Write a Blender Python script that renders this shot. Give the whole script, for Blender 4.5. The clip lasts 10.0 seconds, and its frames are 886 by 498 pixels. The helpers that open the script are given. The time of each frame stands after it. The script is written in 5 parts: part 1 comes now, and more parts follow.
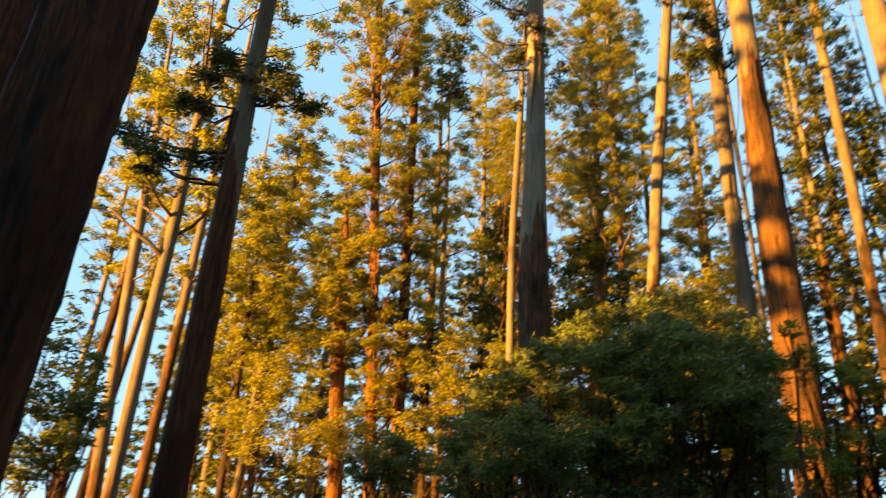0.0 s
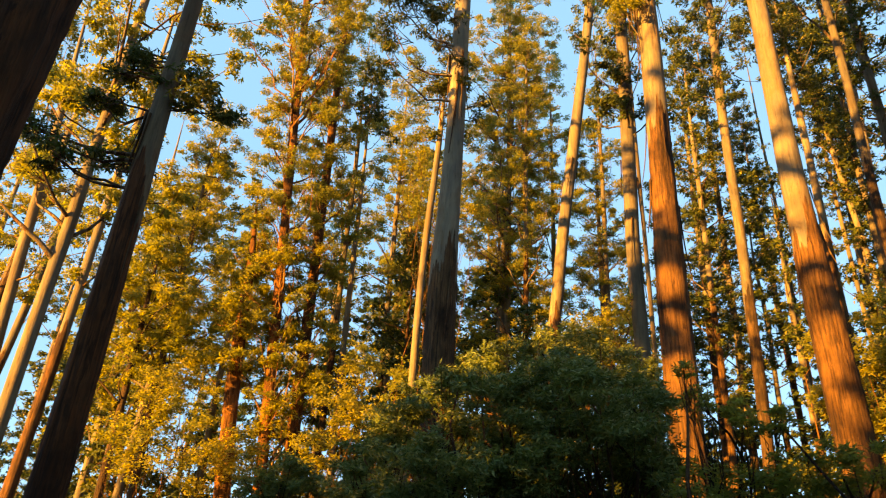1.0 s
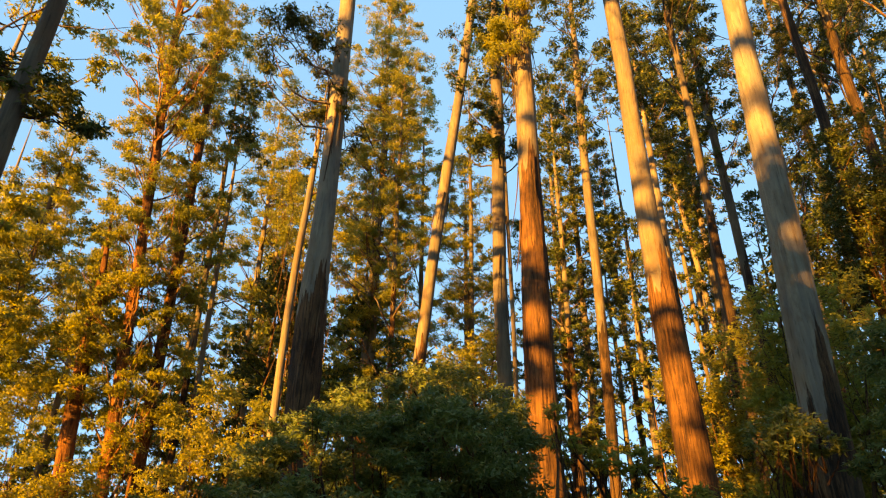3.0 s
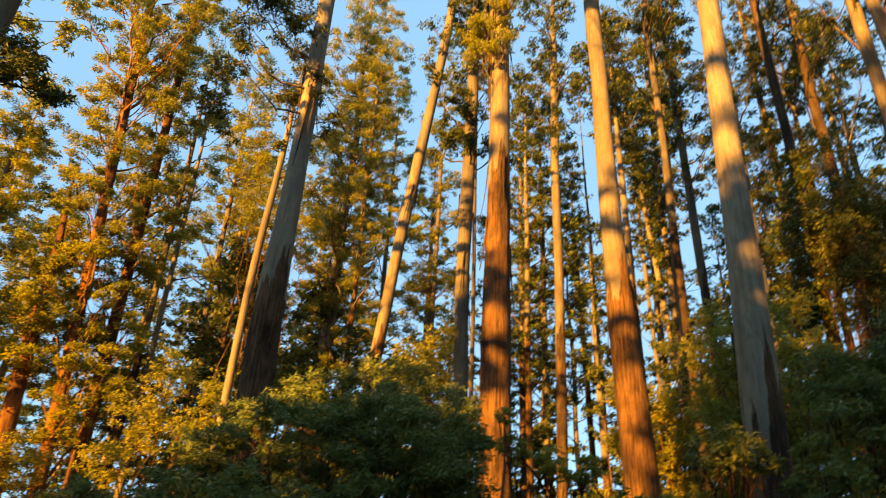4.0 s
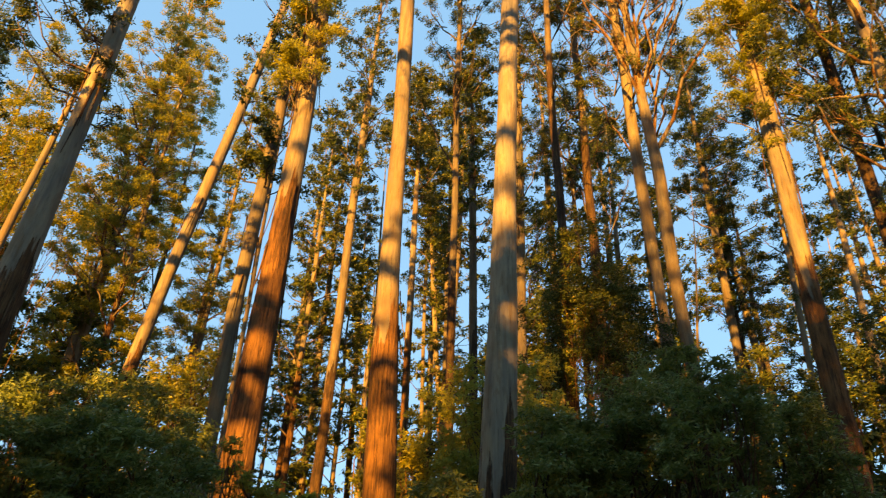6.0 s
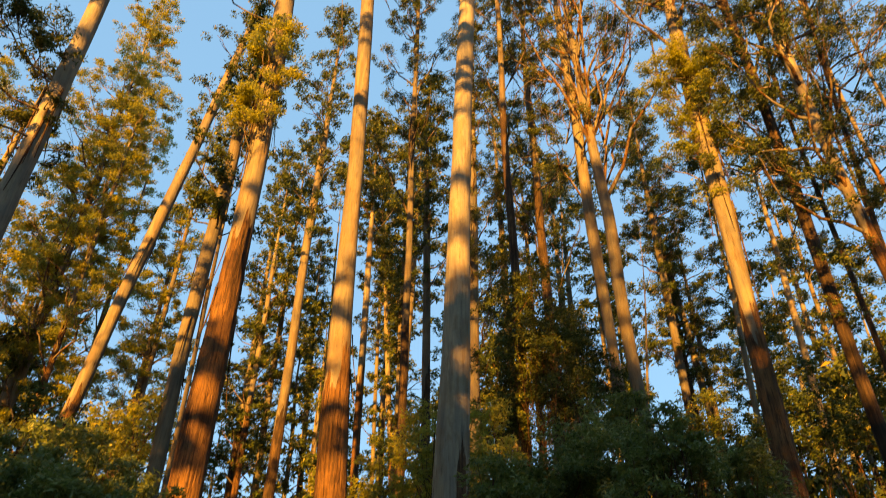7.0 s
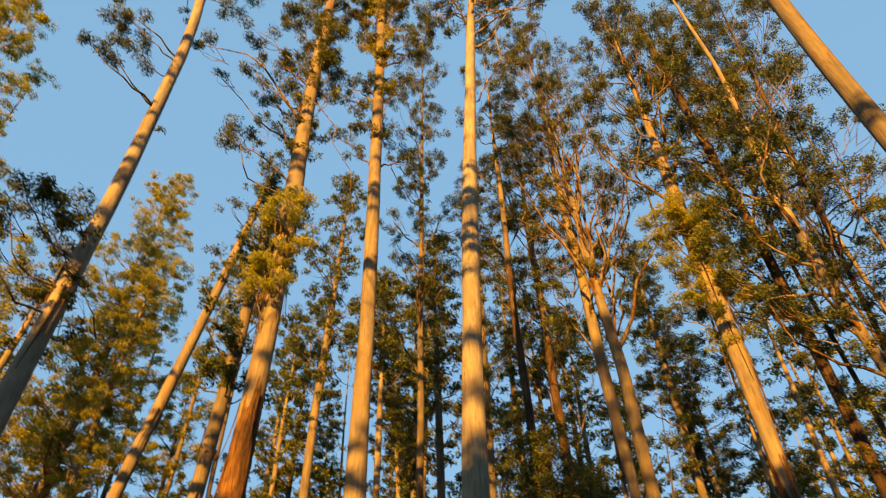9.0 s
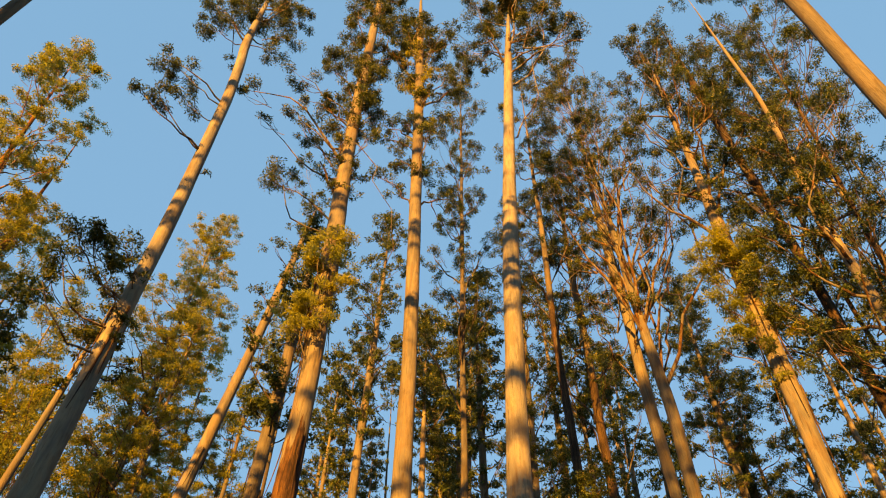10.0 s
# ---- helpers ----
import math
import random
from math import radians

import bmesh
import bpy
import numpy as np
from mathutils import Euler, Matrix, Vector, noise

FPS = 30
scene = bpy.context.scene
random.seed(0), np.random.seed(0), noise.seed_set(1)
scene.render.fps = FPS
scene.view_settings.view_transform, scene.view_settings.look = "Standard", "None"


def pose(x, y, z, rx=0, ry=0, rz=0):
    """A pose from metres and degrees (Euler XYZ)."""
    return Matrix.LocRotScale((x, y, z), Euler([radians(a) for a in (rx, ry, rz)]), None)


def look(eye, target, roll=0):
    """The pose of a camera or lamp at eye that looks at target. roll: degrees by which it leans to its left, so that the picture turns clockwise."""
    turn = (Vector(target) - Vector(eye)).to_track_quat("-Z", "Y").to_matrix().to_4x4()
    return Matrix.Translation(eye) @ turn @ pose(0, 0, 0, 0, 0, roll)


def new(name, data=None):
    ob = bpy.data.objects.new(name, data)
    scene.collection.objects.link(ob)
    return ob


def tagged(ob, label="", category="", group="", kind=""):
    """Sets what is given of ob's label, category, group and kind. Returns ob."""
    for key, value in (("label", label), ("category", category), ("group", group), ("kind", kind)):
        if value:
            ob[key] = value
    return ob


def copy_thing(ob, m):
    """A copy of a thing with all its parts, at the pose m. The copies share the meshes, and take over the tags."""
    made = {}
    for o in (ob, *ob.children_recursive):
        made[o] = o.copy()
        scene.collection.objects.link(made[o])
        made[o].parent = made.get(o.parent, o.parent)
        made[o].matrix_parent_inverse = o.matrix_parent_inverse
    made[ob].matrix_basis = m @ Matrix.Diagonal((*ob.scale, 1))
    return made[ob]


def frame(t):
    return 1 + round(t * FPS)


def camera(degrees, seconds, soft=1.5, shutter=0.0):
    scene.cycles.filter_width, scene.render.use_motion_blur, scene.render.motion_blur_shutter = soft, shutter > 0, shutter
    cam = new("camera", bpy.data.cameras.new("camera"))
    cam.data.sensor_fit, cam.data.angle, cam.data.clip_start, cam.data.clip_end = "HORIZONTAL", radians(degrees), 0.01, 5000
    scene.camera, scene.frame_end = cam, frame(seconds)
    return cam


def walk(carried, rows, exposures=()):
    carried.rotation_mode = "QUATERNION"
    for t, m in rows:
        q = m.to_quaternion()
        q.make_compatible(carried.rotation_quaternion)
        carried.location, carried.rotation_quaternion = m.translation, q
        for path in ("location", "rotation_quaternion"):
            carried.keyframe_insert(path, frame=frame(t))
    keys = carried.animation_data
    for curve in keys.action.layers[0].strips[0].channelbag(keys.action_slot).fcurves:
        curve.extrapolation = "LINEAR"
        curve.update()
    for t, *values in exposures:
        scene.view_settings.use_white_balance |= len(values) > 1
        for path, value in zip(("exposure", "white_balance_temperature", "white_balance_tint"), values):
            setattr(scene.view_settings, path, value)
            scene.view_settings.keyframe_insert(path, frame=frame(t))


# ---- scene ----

def aim(x, y, z, yaw, pitch, roll):
    """A camera pose from its place and its turn: yaw to the left of +y, pitch up, roll."""
    return pose(x, y, z, 90 + pitch, 0, yaw) @ pose(0, 0, 0, 0, 0, roll)


cam = camera(62.34, 10.0, soft=1.0, shutter=0.5)
PATH = [
    (0, aim(0.002, -0.005, 1.588, 1.806, 24.703, 2.611)),
    (0.5, aim(-0.061, -0.030, 1.556, -3.259, 26.543, 2.989)),
    (1, aim(-0.124, -0.034, 1.550, -6.093, 27.048, 3.284)),
    (1.5, aim(-0.195, -0.014, 1.578, -7.992, 27.127, 4.132)),
    (2, aim(-0.271, 0.032, 1.628, -10.734, 28.752, 4.686)),
    (2.5, aim(-0.332, 0.087, 1.683, -15.545, 30.309, 1.437)),
    (2.7, aim(-0.342, 0.092, 1.705, -16.894, 30.119, 0.451)),
    (3.8, aim(-0.360, 0.006, 1.834, -20.114, 28.327, 2.151)),
    (4, aim(-0.349, -0.022, 1.848, -20.980, 28.989, 2.790)),
    (4.5, aim(-0.225, -0.107, 1.843, -26.480, 30.697, 4.752)),
    (5, aim(-0.021, -0.182, 1.814, -32.500, 31.453, 5.029)),
    (5.5, aim(0.150, -0.228, 1.796, -36.464, 32.009, 3.435)),
    (6.8, aim(0.163, -0.346, 1.821, -43.004, 34.909, 0.780)),
    (7, aim(0.138, -0.340, 1.823, -43.645, 36.046, 0.336)),
    (7.5, aim(0.059, -0.306, 1.836, -44.994, 38.456, -0.099)),
    (8, aim(-0.009, -0.293, 1.862, -46.120, 41.523, -0.431)),
    (8.5, aim(-0.059, -0.295, 1.896, -45.320, 45.419, -1.170)),
    (9, aim(-0.088, -0.300, 1.931, -43.146, 48.208, -1.578)),
    (9.5, aim(-0.093, -0.296, 1.960, -39.840, 50.020, -0.085)),
    (10, aim(-0.079, -0.274, 1.982, -38.242, 51.065, 1.329)),
]
walk(cam, PATH, exposures=[(0.0, 3.11, 10200.0, 6.0), (1.0, 3.06, 9900.0, 6.0), (2.5, 2.97, 9700.0, 6.0), (6.5, 2.73, 9700.0, 6.0), (10.0, 2.37, 9500.0, 5.0)])

# ---- sky, sun, exposure ----
SUN_AZ, SUN_EL = 122, 8      # degrees to the left of +y, and above the horizon
to_sun = Vector((-math.sin(radians(SUN_AZ)) * math.cos(radians(SUN_EL)),
                 math.cos(radians(SUN_AZ)) * math.cos(radians(SUN_EL)), math.sin(radians(SUN_EL))))
world = bpy.data.worlds.new("evening_sky")
scene.world = world
world.use_nodes = True
wn, wl = world.node_tree.nodes, world.node_tree.links
sky = wn.new("ShaderNodeTexSky")
sky.sky_type = "NISHITA"
sky.sun_disc = False
sky.sun_elevation = radians(SUN_EL)
sky.sun_rotation = math.atan2(to_sun.x, to_sun.y)
sky.dust_density, sky.ozone_density, sky.air_density = 0.0, 2.2, 0.75
wn["Background"].inputs["Strength"].default_value = 0.101
flat_blue = wn.new("ShaderNodeMix")      # flat blue mixed in, evens the sky out towards the zenith
flat_blue.data_type, flat_blue.inputs[0].default_value, flat_blue.inputs[7].default_value = "RGBA", 0.82, (0.38, 0.94, 1.95, 1)
wl.new(sky.outputs["Color"], flat_blue.inputs[6])
wl.new(flat_blue.outputs[2], wn["Background"].inputs["Color"])
sun_data = bpy.data.lights.new("sun", "SUN")
sun_data.energy, sun_data.angle, sun_data.color = 3.9, radians(0.6), (1.0, 0.51, 0.13)
sun = new("sun", sun_data)
sun.matrix_world = look(to_sun * 200, (0, 0, 0))


# ---- materials ----
def material(name):
    m = bpy.data.materials.new(name)
    m.use_nodes = True
    return m, m.node_tree.nodes, m.node_tree.links, m.node_tree.nodes["Principled BSDF"]


def noise_at(nodes, links, scale, size, detail=4.0, rough=0.55):
    """A noise in object space, stretched by scale."""
    co, mp, tex = nodes.new("ShaderNodeTexCoord"), nodes.new("ShaderNodeMapping"), nodes.new("ShaderNodeTexNoise")
    mp.inputs["Scale"].default_value = scale
    tex.inputs["Scale"].default_value, tex.inputs["Detail"].default_value = size, detail
    tex.inputs["Roughness"].default_value = rough
    links.new(co.outputs["Object"], mp.inputs["Vector"])
    links.new(mp.outputs["Vector"], tex.inputs["Vector"])
    return tex.outputs["Fac"]


def ramp(nodes, links, fac, stops):
    r = nodes.new("ShaderNodeValToRGB")
    el = r.color_ramp.elements
    while len(el) < len(stops):
        el.new(0.5)
    for e, (p, c) in zip(el, stops):
        e.position, e.color = p, (*c, 1)
    links.new(fac, r.inputs["Fac"])
    return r.outputs["Color"]


def mix_colour(nodes, links, fac, a, b, blend="MIX"):
    m = nodes.new("ShaderNodeMix")
    m.data_type, m.blend_type = "RGBA", blend
    for socket, v in ((m.inputs[0], fac), (m.inputs[6], a), (m.inputs[7], b)):
        if isinstance(v, (int, float)):
            socket.default_value = v
        elif isinstance(v, tuple):
            socket.default_value = (*v, 1)
        else:
            links.new(v, socket)
    return m.outputs[2]


def maths(nodes, links, op, a, b=0.5, clamp=False):
    m = nodes.new("ShaderNodeMath")
    m.operation, m.use_clamp = op, clamp
    for socket, v in ((m.inputs[0], a), (m.inputs[1], b)):
        if isinstance(v, (int, float)):
            socket.default_value = v
        else:
            links.new(v, socket)
    return m.outputs[0]


def bark_material(name, grey, cream, tan, brown, red):
    """Gum bark: smooth streaked skin above, fibrous bark below, parted by the mesh's own 'rough' value."""
    m, n, k, bsdf = material(name)
    at = n.new("ShaderNodeAttribute")
    at.attribute_name = "rough"
    streak = noise_at(n, k, (1, 1, 0.09), 3.4, 6)
    patch = noise_at(n, k, (1, 1, 0.4), 1.3, 6, 0.65)
    fine = noise_at(n, k, (1, 1, 0.075), 12.0, 6, 0.7)
    crack = noise_at(n, k, (1, 1, 0.045), 4.2, 5, 0.55)
    blotch = noise_at(n, k, (1, 1, 0.5), 0.75, 5, 0.6)
    broad = noise_at(n, k, (1, 1, 0.22), 2.1, 5, 0.6)
    hair = noise_at(n, k, (1, 1, 0.035), 34.0, 4, 0.6)
    smooth = ramp(n, k, streak, [(0.30, tan), (0.40, grey), (0.56, cream), (0.66, grey), (0.78, tan)])
    flake = ramp(n, k, patch, [(0.50, (0, 0, 0)), (0.56, (1, 1, 1)), (0.70, (1, 1, 1)), (0.74, (0, 0, 0))])
    smooth = mix_colour(n, k, maths(n, k, "MULTIPLY", flake, 0.5), smooth, tan)
    smooth = mix_colour(n, k, 1.0, smooth, ramp(n, k, fine, [(0.33, (0.60, 0.57, 0.53)), (0.45, (1, 1, 1))]), "MULTIPLY")
    dark = tuple(c * 0.65 for c in brown)
    fibre = ramp(n, k, fine, [(0.33, dark), (0.44, brown), (0.60, red), (0.78, tan)])
    fibre = mix_colour(n, k, ramp(n, k, broad, [(0.42, (0, 0, 0)), (0.62, (0.75, 0.75, 0.75))]), fibre, red)
    fibre = mix_colour(n, k, 1.0, fibre, ramp(n, k, hair, [(0.35, (0.78, 0.76, 0.74)), (0.62, (1.1, 1.08, 1.06))]), "MULTIPLY")
    fibre = mix_colour(n, k, 1.0, fibre, ramp(n, k, patch, [(0.35, (0.7, 0.68, 0.66)), (0.6, (1.1, 1.1, 1.1))]), "MULTIPLY")
    fibre = mix_colour(n, k, 1.0, fibre, ramp(n, k, blotch, [(0.42, (0.45, 0.41, 0.38)), (0.50, (0.85, 0.83, 0.80)), (0.58, (1.2, 1.16, 1.1))]), "MULTIPLY")
    fibre = mix_colour(n, k, 1.0, fibre, ramp(n, k, crack, [(0.470, (1, 1, 1)), (0.490, (0.42, 0.38, 0.35)), (0.505, (0.42, 0.38, 0.35)), (0.525, (1, 1, 1))]), "MULTIPLY")
    smooth = mix_colour(n, k, 1.0, smooth, ramp(n, k, blotch, [(0.38, (0.74, 0.76, 0.80)), (0.58, (1.08, 1.05, 1.0))]), "MULTIPLY")
    ragged = maths(n, k, "MULTIPLY", maths(n, k, "SUBTRACT", streak, 0.5), 1.7)
    edge = ramp(n, k, maths(n, k, "ADD", at.outputs["Fac"], ragged), [(0.47, (0, 0, 0)), (0.52, (1, 1, 1))])
    base = mix_colour(n, k, edge, smooth, fibre)
    info = n.new("ShaderNodeObjectInfo")
    tone = ramp(n, k, info.outputs["Random"], [(0.0, (0.82, 0.80, 0.78)), (1.0, (1.12, 1.07, 1.0))])
    k.new(mix_colour(n, k, 1.0, base, tone, "MULTIPLY"), bsdf.inputs["Base Color"])
    bsdf.inputs["Roughness"].default_value = 0.88
    bsdf.inputs["Specular IOR Level"].default_value = 0.25
    bump = n.new("ShaderNodeBump")
    bump.inputs["Strength"].default_value, bump.inputs["Distance"].default_value = 1.0, 0.10
    k.new(mix_colour(n, k, edge, mix_colour(n, k, 0.35, patch, fine), fine), bump.inputs["Height"])
    k.new(bump.outputs["Normal"], bsdf.inputs["Normal"])
    return m


def leaf_material(name, dark, mid, pale, through_light=0.35, gloss=0.6):
    """Leaves: each one its own tint, thin enough to let some light through."""
    m, n, k, bsdf = material(name)
    geo, info = n.new("ShaderNodeNewGeometry"), n.new("ShaderNodeObjectInfo")
    tint = ramp(n, k, geo.outputs["Random Per Island"], [(0.0, dark), (0.45, mid), (0.85, mid), (1.0, pale)])
    clump = noise_at(n, k, (1, 1, 1), 0.45, 2)
    tint = mix_colour(n, k, 1.0, tint, ramp(n, k, clump, [(0.3, (0.75, 0.85, 0.8)), (0.7, (1.2, 1.1, 0.9))]), "MULTIPLY")
    tint = mix_colour(n, k, 1.0, tint, ramp(n, k, info.outputs["Random"], [(0, (0.85, 0.9, 0.85)), (1, (1.15, 1.08, 1.0))]), "MULTIPLY")
    k.new(tint, bsdf.inputs["Base Color"])
    bsdf.inputs["Roughness"].default_value = gloss
    bsdf.inputs["Specular IOR Level"].default_value = 0.22
    thin, both = n.new("ShaderNodeBsdfTranslucent"), n.new("ShaderNodeMixShader")
    k.new(mix_colour(n, k, 1.0, tint, (1.48, 1.42, 0.85), "MULTIPLY"), thin.inputs["Color"])
    both.inputs[0].default_value = through_light
    k.new(bsdf.outputs[0], both.inputs[1])
    k.new(thin.outputs[0], both.inputs[2])
    k.new(both.outputs[0], n["Material Output"].inputs["Surface"])
    return m


BARK = bark_material("gum_bark", (0.125, 0.111, 0.086), (0.189, 0.158, 0.106), (0.132, 0.089, 0.049), (0.055, 0.031, 0.015), (0.160, 0.082, 0.033))
# gum_bark made paler: two whiter boles, their shade also lifted by colour
LIFTED_PALE = bark_material("lifted_pale_bark", (0.191, 0.175, 0.140), (0.279, 0.246, 0.177), (0.177, 0.130, 0.079), (0.052, 0.031, 0.016), (0.150, 0.082, 0.036))
# Brown bark, darkened further in place of shade on the farther boles
BROWN = bark_material("shade_brown_bark", (0.092, 0.081, 0.063), (0.145, 0.121, 0.082), (0.092, 0.063, 0.036), (0.042, 0.027, 0.016), (0.092, 0.057, 0.029))
STRIP = bark_material("peeled_bark", (0.11, 0.075, 0.042), (0.18, 0.12, 0.06), (0.085, 0.048, 0.024), (0.06, 0.035, 0.018), (0.11, 0.06, 0.027))
# Dark fibrous bark; some of the deep shade is put into its colour
SHADED_FIBRE = bark_material("shaded_fibre_bark", (0.096, 0.078, 0.058), (0.160, 0.125, 0.081), (0.116, 0.052, 0.022), (0.049, 0.020, 0.009), (0.142, 0.052, 0.017))
RED = bark_material("red_bark", (0.160, 0.110, 0.070), (0.230, 0.155, 0.090), (0.210, 0.105, 0.045), (0.090, 0.040, 0.016), (0.230, 0.100, 0.034))
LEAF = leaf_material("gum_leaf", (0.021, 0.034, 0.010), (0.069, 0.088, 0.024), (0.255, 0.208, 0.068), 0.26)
# Gold copy of gum_leaf: sunlight on crowns and shoots put into leaf colour
LIT_GOLD = leaf_material("lit_gold_gum_leaf", (0.130, 0.142, 0.048), (0.250, 0.247, 0.072), (0.400, 0.326, 0.100), 0.62)
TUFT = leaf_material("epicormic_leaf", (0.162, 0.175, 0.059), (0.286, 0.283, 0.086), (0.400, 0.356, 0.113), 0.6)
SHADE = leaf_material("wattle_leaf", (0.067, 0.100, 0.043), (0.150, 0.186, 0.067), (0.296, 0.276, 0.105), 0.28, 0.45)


def litter_material():
    m, n, k, bsdf = material("leaf_litter")
    big, small = noise_at(n, k, (1, 1, 1), 0.35, 4), noise_at(n, k, (1, 1, 1), 9.0, 6, 0.7)
    base = ramp(n, k, small, [(0.3, (0.030, 0.022, 0.014)), (0.55, (0.085, 0.060, 0.035)), (0.75, (0.15, 0.11, 0.065))])
    grass = ramp(n, k, small, [(0.3, (0.018, 0.028, 0.010)), (0.7, (0.07, 0.085, 0.03))])
    k.new(mix_colour(n, k, ramp(n, k, big, [(0.42, (0, 0, 0)), (0.6, (1, 1, 1))]), base, grass), bsdf.inputs["Base Color"])
    bsdf.inputs["Roughness"].default_value = 0.95
    bump = n.new("ShaderNodeBump")
    bump.inputs["Distance"].default_value = 0.08
    k.new(small, bump.inputs["Height"])
    k.new(bump.outputs["Normal"], bsdf.inputs["Normal"])
    return m


LITTER = litter_material()


# ---- mesh helpers ----
def part(name, verts, quads, mat, parent, label="", smooth=False, rough=None):
    """One mesh, all of its faces with as many corners, linked as a part of its thing."""
    verts, quads = np.asarray(verts, np.float32), np.asarray(quads, np.int32)
    me = bpy.data.meshes.new(name)
    me.vertices.add(len(verts))
    me.vertices.foreach_set("co", verts.ravel())
    me.loops.add(quads.size)
    me.loops.foreach_set("vertex_index", quads.ravel())
    me.polygons.add(len(quads))
    me.polygons.foreach_set("loop_start", np.arange(0, quads.size, quads.shape[1], dtype=np.int32))
    me.polygons.foreach_set("use_smooth", np.full(len(quads), smooth))
    if rough is not None:
        me.attributes.new("rough", "FLOAT", "POINT").data.foreach_set("value", np.asarray(rough, np.float32))
    me.update(calc_edges=True)
    me.materials.append(mat)
    ob = new(name, me)
    ob.parent = parent
    if label:
        tagged(ob, label)
    return ob


def tube(points, radii, sides):
    """A tube along points; returns its corners and faces."""
    points, radii = np.asarray(points, float), np.asarray(radii, float)
    way = np.gradient(points, axis=0)
    way /= np.linalg.norm(way, axis=1)[:, None] + 1e-9
    ref = np.where(np.abs(way[:, 2:3]) > 0.9, [[1.0, 0, 0]], [[0, 0, 1.0]])
    u = np.cross(way, ref)
    u /= np.linalg.norm(u, axis=1)[:, None] + 1e-9
    v = np.cross(way, u)
    a = np.arange(sides) * 2 * np.pi / sides
    ring = u[:, None] * np.cos(a)[:, None] + v[:, None] * np.sin(a)[:, None]
    verts = (points[:, None] + ring * radii[:, None, None]).reshape(-1, 3)
    i, j = np.meshgrid(np.arange(len(points) - 1), np.arange(sides), indexing="ij")
    n = (j + 1) % sides
    quads = np.stack([i * sides + j, i * sides + n, (i + 1) * sides + n, (i + 1) * sides + j], -1).reshape(-1, 4)
    return verts, quads


def joined(pieces):
    verts, quads, at = [], [], 0
    for v, q in pieces:
        verts.append(v)
        quads.append(q + at)
        at += len(v)
    return np.concatenate(verts), np.concatenate(quads)


def leaves(rng, centres, length, width, droop):
    """Leaves at the given places: narrow, pointed, mostly hanging, each bent a little to one side."""
    n = len(centres)
    d = rng.normal(size=(n, 3)) * [1, 1, 0.7] + [0, 0, -droop]
    d /= np.linalg.norm(d, axis=1)[:, None]
    s = np.cross(d, rng.normal(size=(n, 3)))
    s /= np.linalg.norm(s, axis=1)[:, None] + 1e-9
    l = (length * rng.uniform(0.6, 1.3, n))[:, None]
    w = (width * rng.uniform(0.7, 1.25, n))[:, None]
    bend = np.cross(d, s) * l * rng.uniform(-0.2, 0.2, (n, 1))
    verts = np.stack([centres - d * l * 0.1, centres + s * w + d * l * 0.35 + bend, centres + d * l], 1).reshape(-1, 3)
    return verts, np.arange(3 * n).reshape(-1, 3)


def clump_points(rng, centre, r, n, flat=0.75, groups=7, tight=0.19, dome=True):
    """Places for n leaves in a ragged clump, gathered in domed tufts round a few twig ends."""
    g = rng.normal(size=(groups, 3))
    g *= (rng.uniform(0.5, 1.0, groups) / np.linalg.norm(g, axis=1))[:, None] * r * [1, 1, flat]
    if dome:
        g[:, 2] = np.where(g[:, 2] < 0, -0.45 * g[:, 2], g[:, 2]) - 0.1 * r
    pick = rng.integers(0, groups, n)
    size = rng.uniform(0.7, 1.3, groups)[pick][:, None]
    out = rng.normal(size=(n, 3))
    out *= (rng.uniform(0, 1, n) ** 0.45 / np.linalg.norm(out, axis=1))[:, None]
    out[:, 2] = np.where(out[:, 2] < 0, out[:, 2] * 0.35, out[:, 2] * 0.75)
    return g + centre, g[pick] + out * size * r * tight * 2.1 + centre


def wave(rng, u, n=5, low=0.05, high=0.4):
    """A slow wander along u."""
    return sum(rng.normal() * np.sin(u * rng.uniform(low, high) + rng.uniform(0, 6.3)) for _ in range(n)) / n


def axis_of(rng, height, lean, wander, step, across, bole):
    """The bole's middle line. bole: rows of (height, bend, radius); the bend goes along across."""
    z = np.arange(0, height + step, step)
    z[-1] = height
    wob = np.minimum(z / 8, 1)
    bend = np.interp(z, [b[0] for b in bole], [b[1] for b in bole]) if bole else np.zeros(len(z))
    even = np.ones(9) / 9
    bend = np.convolve(np.pad(bend, 4, "edge"), even, "valid")
    return np.stack([lean[0] * z + across[0] * bend + wander * wob * wave(rng, z), lean[1] * z + across[1] * bend + wander * wob * wave(rng, z), z], 1)


